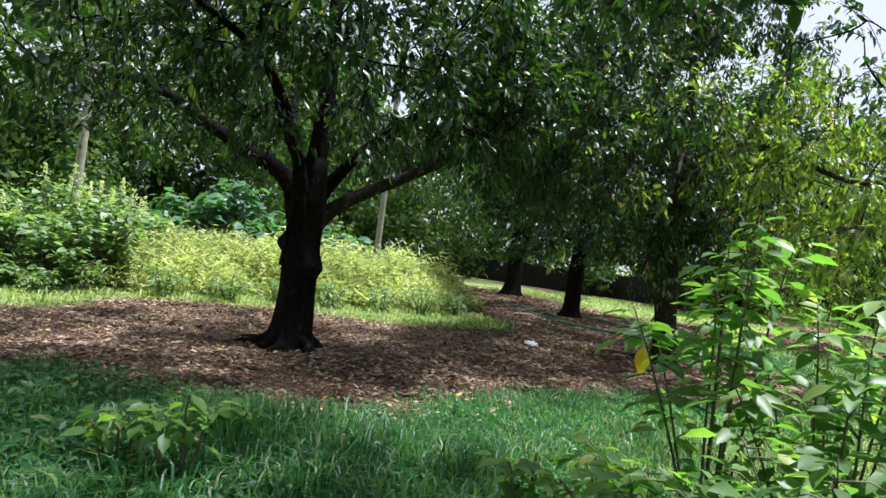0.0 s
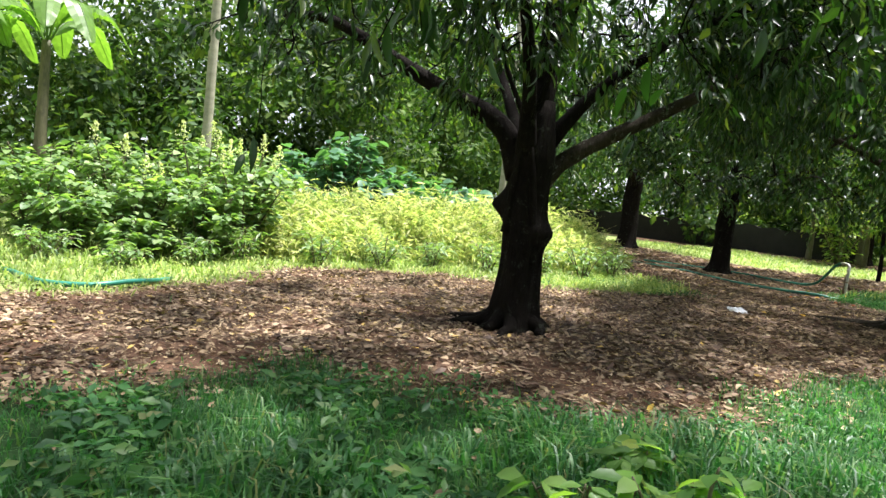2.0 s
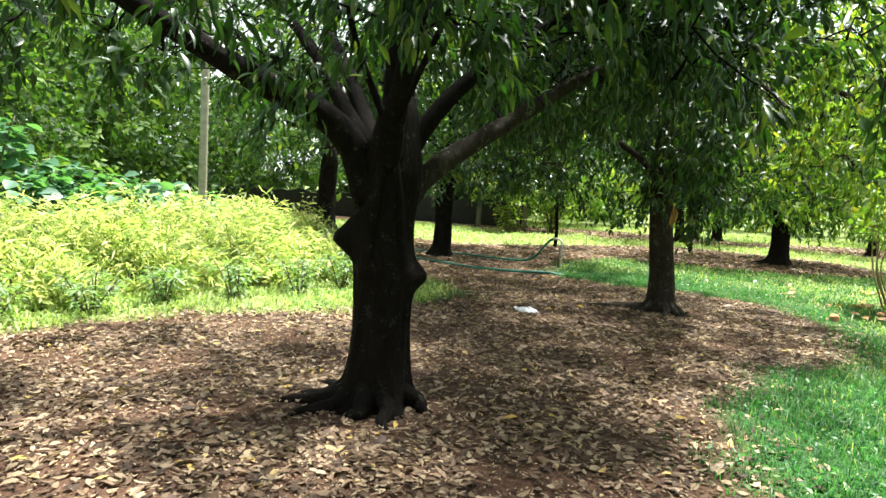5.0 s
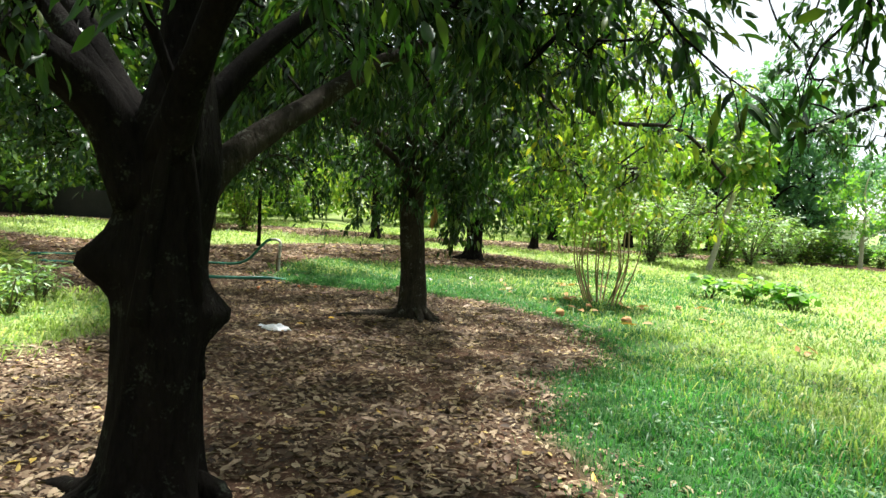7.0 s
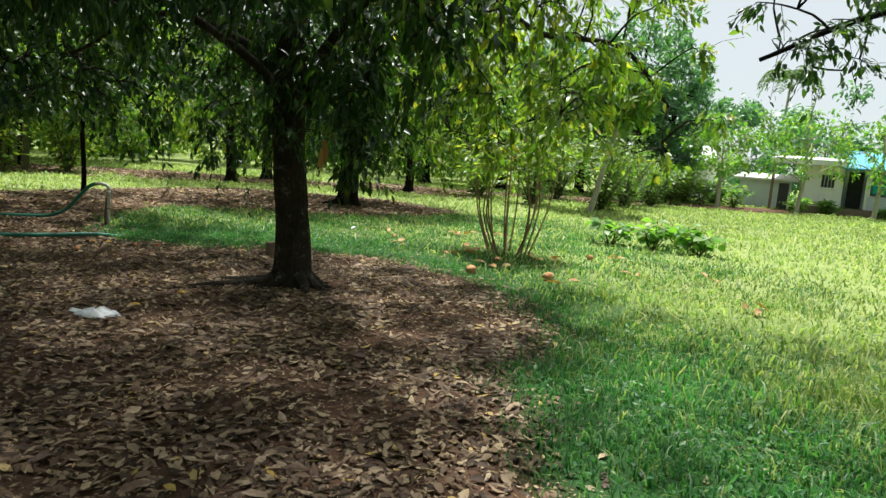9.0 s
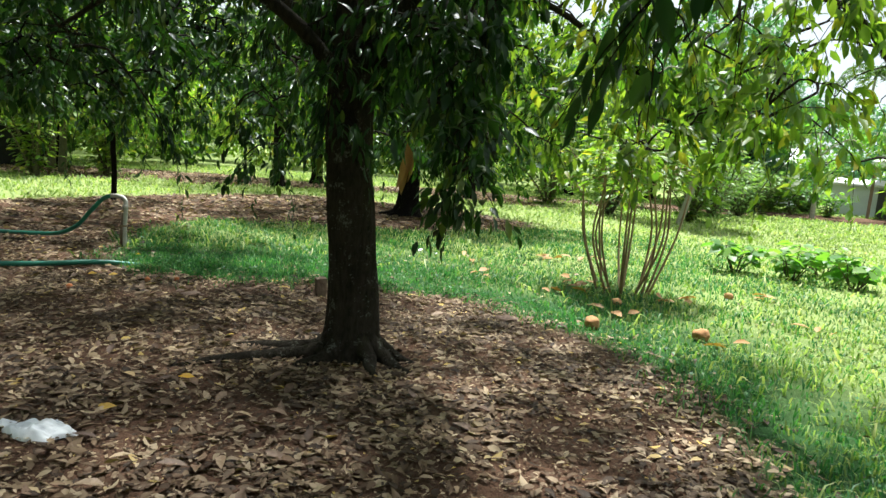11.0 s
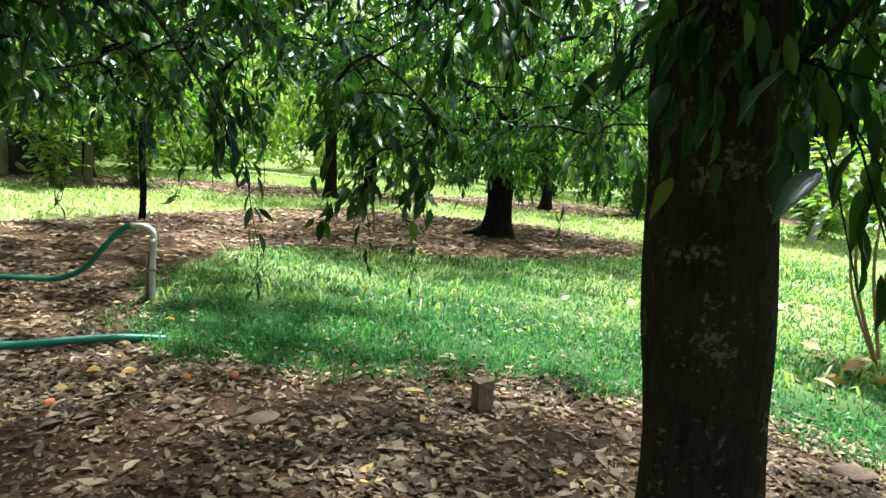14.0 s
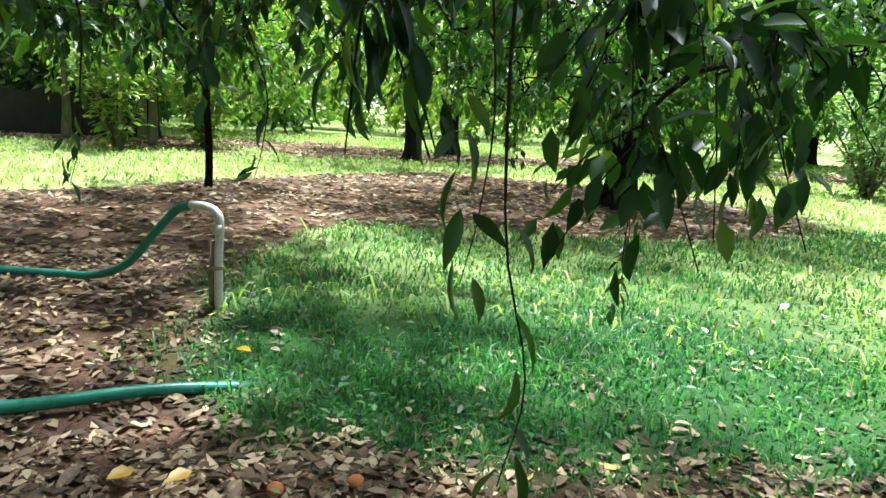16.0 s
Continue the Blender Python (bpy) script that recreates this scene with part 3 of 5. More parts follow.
    # thin hanging twigs with a few smaller leaves each
    for x, y, z, m in sprigs:
        q = np.array([x, y, z])
        near = skeleton_pts[np.argmin(np.linalg.norm(skeleton_pts - q - [0, 0, 0.6], axis=1))]
        top_pt = q + [rng.normal(0, 0.06), rng.normal(0, 0.06), 0.38]
        line = bend([near, near * 0.6 + top_pt * 0.4 + rng.normal(0, 0.1, 3) + [0, 0, 0.16], near * 0.25 + top_pt * 0.75 + rng.normal(0, 0.07, 3) + [0, 0, 0.08], top_pt, q + [0.03, 0.02, 0.15], q], 4)
        tube(buf, line, np.linspace(0.006, 0.0014, len(line)) if m > 6 else np.linspace(0.0035, 0.0009, len(line)), 4)
        more = line[len(line) // 2:-2:2 if m > 6 else 7]
        more = more + rng.normal(0, 0.02, more.shape)
        P.append(more)
        A.append(unit(rng.normal(0, 0.7, more.shape) + [0, 0, -0.5]))
        F.append(rng.normal(0, 0.6, more.shape) + [0, 0, 0.8])
        f = np.linspace(0.0, 0.34, m)
        P.append(np.column_stack([np.full(m, q[0]), np.full(m, q[1]), q[2] + f]) + rng.normal(0, 0.02, (m, 3)))
        A.append(unit(rng.normal(0, 0.7, (m, 3)) * [1, 1, 0.4] + [0, 0, -0.8]))
        F.append(rng.normal(0, 0.6, (m, 3)) + [0, 0, 0.7])
    P, A, F = np.vstack(P), np.vstack(A), np.vstack(F)
    L = rng.uniform(0.65, 1.2, len(P)) * leaf[0]
    L[bunched:] *= 0.8
    under("branchwork", buf.mesh("branchwork", bark), thing)["kind"] = "stuff"
    W = L * (leaf[1] / leaf[0]) * rng.uniform(0.8, 1.2, len(P))
    # leaves past this x take a paler lime: sunlight put into their colour
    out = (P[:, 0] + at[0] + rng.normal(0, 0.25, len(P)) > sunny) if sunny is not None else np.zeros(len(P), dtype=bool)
    hang = (np.arange(len(P)) >= bunched) | ((line_distance(P[:, :2] + np.array(at), WALK_LINE) < 1.5) & (P[:, 2] < 2.9))
    near = hang & ~out
    if near.any():
        leaves("hanging_leaves", P[near], A[near] + [0, 0, -0.35], F[near], L[near] * 1.08, W[near] * 0.74, material, thing, fine=True)["kind"] = "stuff"
    body = ~out & ~hang
    leaves("crown", P[body], A[body], F[body], L[body], W[body], material, thing, small)
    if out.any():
        leaves("crown_edge", P[out], A[out], F[out], L[out], W[out], M_LEAF_LIME, thing, small, "pale yellow-green leaves coloured as sunlit")
    rng = old
    return thing


def clear_of_path(low):
    """Keeps bunches above head height along the footpath, and above low elsewhere."""
    def f(w):
        d = line_distance(w[:, :2], WALK_LINE)
        return np.where(d < 1.3, w[:, 2] > 2.55, np.where(d < 2.0, w[:, 2] > 2.1, w[:, 2] > low))
    return f


def thin_side(keep, axis, limit, sign, share, above=9.0):
    """Thins a crown beyond a limit on one side, below a height."""
    def f(w):
        beyond = (sign * (w[:, axis] - limit) > 0) & (w[:, 2] < above)
        return keep(w) & (~beyond | (rng.uniform(size=len(w)) < share))
    return f


def open_above(keep, axis, limit, height):
    """Leaves a crown open to the sky beyond a limit, above a height."""
    return lambda w: keep(w) & ~((w[:, axis] > limit) & (w[:, 2] > height))


def window_in(keep, box):
    """Leaves a gap in a crown: x and y ranges, below a height."""
    return lambda w: keep(w) & ~((w[:, 0] > box[0]) & (w[:, 0] < box[1]) & (w[:, 1] > box[2]) & (w[:, 1] < box[3]) & (w[:, 2] < box[4]))


R45 = np.array([0.84, 0.54, 0])      # across the first tree, as one walks up to it
F45 = np.array([-0.54, 0.84, 0])


def around(side, ahead, z):
    return R45 * side + F45 * ahead + [0, 0, z]


T1_LOW = [(-1.0, -3.0, 2.6), (0.2, -2.6, 2.9)]
T1_LOW += [(1.9 + 0.11 * k + 0.3 * math.sin(k * 2.7), 1.3 + 0.12 * k + 0.5 * math.sin(k * 4.1), 3.05 + 0.5 * math.sin(k * 1.9) ** 2) for k in range(16)]
T1_SPRIGS = [(2.95, -3.82, 1.38, 5), (1.9, -2.6, 2.25, 8), (0.9, -2.2, 2.5, 8)]
t1_limbs = [
    ([around(-0.05, 0, 1.6), around(-0.35, 0.0, 2.1), around(-0.95, -0.1, 2.4), around(-1.55, -0.2, 2.72), around(-2.3, -0.3, 3.1), around(-3.0, -0.2, 3.2)], 0.13),
    # pale bark on this limb: lichen, plus sunlight put into its colour
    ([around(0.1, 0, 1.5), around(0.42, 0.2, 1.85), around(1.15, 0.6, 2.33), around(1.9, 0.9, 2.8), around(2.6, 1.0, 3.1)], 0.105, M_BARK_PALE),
    ([around(0.12, 0.1, 1.9), around(0.6, 0.2, 2.5), around(1.3, 0.3, 3.05), around(2.2, 0.5, 3.5)], 0.08),
    ([around(0.0, 0.1, 1.8), around(-0.3, 0.8, 2.6), around(-0.5, 1.7, 3.1), around(-0.6, 2.6, 3.2)], 0.08),
    ([around(0.0, -0.1, 1.8), around(0.1, -0.6, 2.5), around(0.2, -1.5, 3.1), around(0.2, -2.6, 3.3)], 0.085),
    ([around(-0.1, 0.05, 1.9), around(-0.7, 0.7, 2.9), around(-1.3, 1.5, 3.6)], 0.065),
    ([around(0.17, -0.12, 0.7), around(0.15, -0.17, 1.2), around(0.1, -0.19, 1.7), around(0.0, -0.24, 2.1), around(-0.25, -0.35, 2.7), around(-0.4, -0.6, 3.4)], 0.05),
    ([around(-0.1, -0.17, 1.0), around(-0.06, -0.2, 1.5), around(0.02, -0.24, 2.0), around(0.3, -0.4, 2.7), around(0.6, -0.7, 3.4)], 0.045),
]
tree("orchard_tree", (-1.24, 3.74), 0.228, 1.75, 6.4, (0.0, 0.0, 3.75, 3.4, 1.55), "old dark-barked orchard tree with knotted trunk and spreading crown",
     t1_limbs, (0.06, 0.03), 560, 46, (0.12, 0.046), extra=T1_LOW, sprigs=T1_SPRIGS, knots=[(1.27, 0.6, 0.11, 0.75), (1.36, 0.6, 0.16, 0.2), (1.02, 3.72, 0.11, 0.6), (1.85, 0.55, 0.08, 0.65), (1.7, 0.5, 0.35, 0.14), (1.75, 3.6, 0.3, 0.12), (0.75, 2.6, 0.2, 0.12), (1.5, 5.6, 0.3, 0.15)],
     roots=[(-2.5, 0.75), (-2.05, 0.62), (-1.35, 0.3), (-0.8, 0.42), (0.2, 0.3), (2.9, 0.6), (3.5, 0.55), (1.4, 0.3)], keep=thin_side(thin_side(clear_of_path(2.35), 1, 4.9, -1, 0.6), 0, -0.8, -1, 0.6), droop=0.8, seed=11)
t2_limbs = [
    ([(-0.1, 0, 2.9), (0.35, 0.0, 3.3), (1.1, -0.1, 3.6), (1.9, -0.2, 3.25), (2.6, -0.2, 2.95), (3.5, -0.3, 2.9), (4.2, -0.3, 2.3)], 0.062),
    ([(0, 0, 2.1), (0.5, 0.3, 2.6), (1.2, 0.6, 2.9), (2.0, 0.9, 2.7), (2.6, 1.0, 2.1)], 0.05),
    ([(0, 0, 2.0), (-0.6, 0.5, 2.6), (-1.6, 1.2, 2.9), (-2.6, 1.7, 2.4)], 0.06),
    ([(0, 0, 1.8), (-0.6, -0.3, 2.4), (-1.6, -0.6, 2.8), (-2.7, -0.8, 2.5)], 0.06),
    ([(0, 0, 2.1), (0.3, 0.9, 2.7), (0.7, 1.9, 2.8), (0.9, 2.8, 2.2)], 0.055),
    ([(0, 0, 2.2), (0.5, -0.8, 2.9), (1.0, -1.7, 3.1), (1.4, -2.4, 2.7)], 0.055),
    ([(0, 0, 2.6), (-0.5, 0.9, 3.2), (-0.8, 1.9, 3.2), (-0.9, 2.8, 2.6)], 0.05),
]
T2_LOW = [(0.46 + 0.12 * math.sin(k * 2.1), -1.14 + 0.12 * math.cos(k * 1.7), 1.45 + 0.10 * k) for k in range(12)]
T2_LOW += [(-0.12, -0.4, 1.75), (0.02, -0.42, 1.95), (-0.2, -0.35, 2.15), (-0.3, -0.2, 1.9), (-3.4, 0.6, 1.75), (-3.3, 1.8, 1.65), (-1.2, 2.5, 1.85), (-2.4, 3.0, 1.85)]
T2_LOW += [(1.9 + 0.55 * math.sin(k * 2.3) + 0.05 * k, 0.2 + 0.9 * math.cos(k * 1.9), 1.8 + 0.15 * k) for k in range(7)]
T2_LOW += [(-1.0, 1.95, 1.35), (-0.8, 2.05, 1.5), (-0.95, 1.95, 1.7), (-0.62, 2.1, 1.65), (-1.69, 1.5, 1.6)]
T2_LOW += [(1.6 + 0.23 * (k % 12) + 0.25 * math.sin(k * 5.1), -0.4 + 1.1 * math.sin(k * 1.7), 2.15 + 0.06 * k - 0.08 * (k % 12) + 0.2 * math.sin(k * 3.3)) for k in range(44)]
T2_SPRIGS = [(1.65, -1.0, 1.55, 3), (2.9, -0.8, 1.9, 4), (3.9, -0.3, 1.7, 7), (4.3, -0.2, 1.5, 7), (2.7, -0.2, 1.3, 9), (3.0, 0.3, 1.5, 9), (2.4, 0.7, 1.25, 9), (1.9, -0.5, 1.5, 8), (3.2, 0.0, 1.1, 7), (-1.46, 1.09, 0.86, 5), (-1.50, 1.42, 1.06, 6), (-1.75, 1.6, 1.45, 6), (-1.65, 1.75, 1.5, 6), (-0.95, 2.2, 0.82, 5), (-0.6, 3.2, 0.6, 9), (-0.55, 3.35, 0.45, 3), (-3.05, 3.2, 0.95, 9), (0.45, 2.85, 0.95, 5),
             (-2.2, 2.9, 1.05, 7), (-1.0, 2.6, 1.2, 8), (-2.9, 2.2, 1.25, 8), (-3.5, 1.1, 1.3, 8)]
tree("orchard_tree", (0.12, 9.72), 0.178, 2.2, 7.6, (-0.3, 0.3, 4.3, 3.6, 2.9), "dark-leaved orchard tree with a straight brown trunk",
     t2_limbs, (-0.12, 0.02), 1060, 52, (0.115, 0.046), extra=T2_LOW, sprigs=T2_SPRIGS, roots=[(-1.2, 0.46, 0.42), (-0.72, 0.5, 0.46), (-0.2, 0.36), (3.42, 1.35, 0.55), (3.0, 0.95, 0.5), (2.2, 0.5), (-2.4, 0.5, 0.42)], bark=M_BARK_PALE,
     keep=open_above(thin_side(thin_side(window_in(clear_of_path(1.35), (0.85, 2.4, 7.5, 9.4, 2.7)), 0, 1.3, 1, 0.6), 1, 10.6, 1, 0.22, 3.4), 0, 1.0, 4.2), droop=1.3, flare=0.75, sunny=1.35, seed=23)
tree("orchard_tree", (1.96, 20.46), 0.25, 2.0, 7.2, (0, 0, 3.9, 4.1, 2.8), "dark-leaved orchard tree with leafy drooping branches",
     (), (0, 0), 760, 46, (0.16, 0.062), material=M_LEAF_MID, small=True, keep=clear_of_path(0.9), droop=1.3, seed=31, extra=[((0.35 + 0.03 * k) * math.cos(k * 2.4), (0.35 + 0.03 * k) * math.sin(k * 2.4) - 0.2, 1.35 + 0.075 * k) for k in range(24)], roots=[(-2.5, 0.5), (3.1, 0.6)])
tree("orchard_tree", (-5.8, 14.4), 0.22, 2.1, 7.6, (0.8, 0.2, 4.3, 4.5, 2.9), "dark-barked orchard tree shading bare soil", (), (0.1, 0.05), 950, 42, (0.17, 0.07), small=True,
     keep=open_above(clear_of_path(1.8), 0, -3.3, 5.3), droop=0.9, seed=41)
tree("orchard_tree", (-12.25, 18.5), 0.32, 2.3, 7.0, (0, 0, 4.4, 4.2, 2.3), "large dark orchard tree near the old wall", (), (0.1, 0), 240, 36, (0.22, 0.085), small=True,
     keep=clear_of_path(2.1), seed=43)
tree("young_tree", (-4.45, 20.1), 0.055, 1.5, 3.6, (0, 0, 2.7, 1.5, 1.1), "young slender tree with pale green leaves", (), (0.0, 0), 90, 36, (0.15, 0.055),
     material=M_LEAF_LIGHT, keep=clear_of_path(1.45), droop=0.9, seed=47, flare=0.3, group="")
# back row in lime instead of evergreen leaf: sunlight put into the colour
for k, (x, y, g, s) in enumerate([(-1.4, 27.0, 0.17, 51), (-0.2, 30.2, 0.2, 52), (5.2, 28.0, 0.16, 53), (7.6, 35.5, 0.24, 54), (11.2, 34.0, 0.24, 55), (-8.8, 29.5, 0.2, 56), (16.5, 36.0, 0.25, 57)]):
    tree("orchard_tree", (x, y), g, 1.9, 6.0, (0, 0, 3.6, 3.2, 2.1), "distant orchard tree in the back row, leaves coloured as sunlit", (), (0.05 * (k % 3 - 1), 0), 150, 30, (0.24, 0.095), material=M_LEAF_LIME, small=True,
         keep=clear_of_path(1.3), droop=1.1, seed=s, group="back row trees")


# ---------------------------------------------------------------- woods and shrubs
def woods(name, places, label, leaf=0.34, per=420, material=None, blobs=6):
    """Far woods: crowns of leafy clumps with gaps, down to the ground."""
    P, N = [], []
    for x, y, h, w in places:
        for b in range(blobs * 3):
            c = np.array([x, y, 0]) + [rng.normal(0, w * 0.5), rng.normal(0, w * 0.5), h * rng.uniform(0.05, 0.95)]
            d = rand_dirs(per // 3)
            rad = w * rng.uniform(0.16, 0.4) * (0.8 + 0.25 * np.sin(d[:, 0] * 6 + b) + rng.normal(0, 0.16, per // 3))
            P.append(c + d * rad[:, None] * [1, 1, 0.75])
            N.append(unit(d + [0, 0, 0.8]))
    P, N = np.vstack(P), np.vstack(N)
    ok = P[:, 2] > 0.1
    P, N = P[ok], N[ok] + rng.normal(0, 0.45, (ok.sum(), 3))
    A = unit(np.cross(N, rng.normal(size=N.shape)) + [0, 0, -0.25])
    L = rng.uniform(0.6, 1.25, len(P)) * leaf
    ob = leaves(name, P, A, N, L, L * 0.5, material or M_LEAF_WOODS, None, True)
    return tagged(ob, label, "woods", kind="stuff")


t0_limbs = [([(0, 0, 2.2), (0.4, 0.9, 3.2), (0.9, 2.0, 3.9), (1.4, 3.4, 4.2), (1.8, 4.6, 4.1), (2.1, 6.0, 3.8), (2.2, 7.0, 3.4)], 0.09),
            ([(0, 0, 2.3), (-0.3, 1.0, 3.1), (-0.4, 2.2, 3.5), (-0.2, 3.4, 3.4)], 0.07),
            ([(0, 0, 2.2), (1.2, 0.6, 3.2), (2.6, 1.6, 3.8), (4.0, 2.6, 3.9)], 0.08),
            ([(0, 0, 2.4), (-1.0, 0.3, 3.2), (-2.2, 0.8, 3.6)], 0.06)]
# trunk unseen; crown widened and bunches added overhead to shade grass and litter
tree("orchard_tree", (2.2, -3.0), 0.22, 2.3, 6.0, (1.7, 3.2, 4.4, 3.7, 1.4), "leafy orchard tree overhanging the footpath", t0_limbs, (0.05, 0.1), 480, 45, (0.13, 0.052),
     keep=clear_of_path(2.4), droop=0.5, seed=61, extra=[(0.0, 2.75, 2.2), (-0.2, 2.9, 2.35), (0.4, 3.0, 2.4), (-0.1, 3.3, 2.05), (0.9, 3.3, 2.5), (2.6, 4.4, 2.9)] + [(1.9 + 0.5 * math.sin(k * 2.2), 5.6 + 0.12 * k, 3.0 + 0.11 * k + 0.2 * math.sin(k * 5)) for k in range(16)] + [(-1.25 + 0.85 * math.sin(k * 1.9), 3.1 + 0.8 * math.cos(k * 2.6), 3.3 + 0.07 * k) for k in range(14)],
     sprigs=[(0.3, 2.7, 2.1, 7), (0.75, 2.7, 2.1, 8), (0.8, 3.0, 2.1, 7), (1.1, 3.35, 2.15, 8), (-0.1, 2.9, 2.0, 7), (0.25, 3.95, 1.55, 6), (0.6, 4.0, 1.9, 7), (-0.1, 3.6, 1.85, 7), (0.05, 2.75, 1.9, 8), (-0.3, 3.0, 2.05, 8), (0.5, 3.1, 2.1, 7), (1.6, 4.1, 2.3, 7)])
t8_limbs = [([(0, 0, 2.0), (-1.2, 0.9, 3.0), (-2.8, 2.2, 3.5), (-4.2, 3.2, 3.2), (-5.2, 3.6, 2.7)], 0.07),
            ([(0, 0, 2.1), (-1.2, -0.4, 3.0), (-2.4, -0.6, 3.5)], 0.07), ([(0, 0, 2.2), (1.0, 0.8, 3.2), (2.0, 1.6, 3.6)], 0.07),
            ([(0, 0, 2.2), (0.4, -1.0, 3.2), (0.8, -2.0, 3.6)], 0.06), ([(0, 0, 2.5), (-0.8, 1.2, 3.6), (-1.8, 2.6, 4.2)], 0.06)]
tree("orchard_tree", (9.6, 4.5), 0.2, 2.1, 6.2, (0, 0, 3.9, 2.8, 1.9), "leafy orchard tree with long thin branches over the grass", t8_limbs, (0.0, 0.0), 300, 42, (0.105, 0.042),
     keep=clear_of_path(1.9), droop=0.9, seed=67, extra=[(-4.4 + 0.9 * math.sin(k * 1.9), 3.1 + 0.6 * math.cos(k * 2.7), 2.7 + 0.09 * k) for k in range(11)] + [(-5.8 + 0.5 * math.sin(k * 2.1), 2.2 + 0.8 * math.cos(k * 1.7), 3.05 + 0.13 * k) for k in range(9)] + [(-3.7, 2.6, 3.2), (-4.2, 3.0, 3.3), (-4.6, 3.5, 3.0), (-3.9, 3.6, 2.8), (-5.0, 3.4, 2.9), (-3.2, 2.9, 3.6)],
     sprigs=[(-4.4, 3.2, 2.3, 8), (-3.8, 3.0, 2.2, 8), (-5.1, 3.5, 2.3, 8), (-4.7, 2.9, 2.6, 8)])

west = [(rng.uniform(-20, -15), y, rng.uniform(6, 10), rng.uniform(3.0, 4.0)) for y in np.arange(-9, 12, 1.7)]
west2 = [(rng.uniform(-29, -21), y, rng.uniform(9, 13), 5.0) for y in np.arange(-12, 20, 2.6)] + [(rng.uniform(-36, -30), y, rng.uniform(8, 12), 5.0) for y in np.arange(18, 40, 2.6)]
behind_wall = [(x, rng.uniform(32, 36), rng.uniform(5, 9), 3.8) for x in np.arange(-30, -9, 1.9)]
north = [(x, rng.uniform(41, 47), rng.uniform(5, 9), 4.0) for x in np.arange(-24, 15, 2.2)]
north2 = [(x, rng.uniform(50, 58), rng.uniform(9, 13), 5.5) for x in np.arange(-34, 22, 3.2)]
# unseen row, added behind the start to hold back sky light
south = [(x, rng.uniform(-14, -10), rng.uniform(6, 9), 4.2) for x in np.arange(-14, 20, 3.0)]
east_far = [(30 + 26 * math.sin(a), 30 + 26 * math.cos(a), rng.uniform(5.5, 8.5), 4.0) for a in np.arange(-0.5, 2.6, 0.14)]
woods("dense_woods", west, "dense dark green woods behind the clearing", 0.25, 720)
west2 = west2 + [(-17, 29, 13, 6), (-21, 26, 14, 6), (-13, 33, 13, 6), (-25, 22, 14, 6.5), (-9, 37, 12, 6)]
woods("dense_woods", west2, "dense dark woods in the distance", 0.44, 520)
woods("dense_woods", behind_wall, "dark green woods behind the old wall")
# lime leaf for these woods too, their sunlit look put into the colour
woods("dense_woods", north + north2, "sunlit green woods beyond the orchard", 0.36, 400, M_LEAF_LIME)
woods("dense_woods", south, "unseen green trees added behind the walk to cut light")
# distance haze put into the leaf colour of this row
far_east = [(34 + 9 * k * 0.42 + rng.normal(0, 1), 52 - 2.0 * k + rng.normal(0, 2), rng.uniform(7.5, 10.5), 4.5) for k in range(14)]
woods("dense_woods", far_east, "green trees far behind the house, coloured bluish for haze", 0.5, 330, M_LEAF_BLUE, 6)
woods("dense_woods", east_far, "pale green trees behind the house", 0.4, 330, M_LEAF_LIGHT, 5)


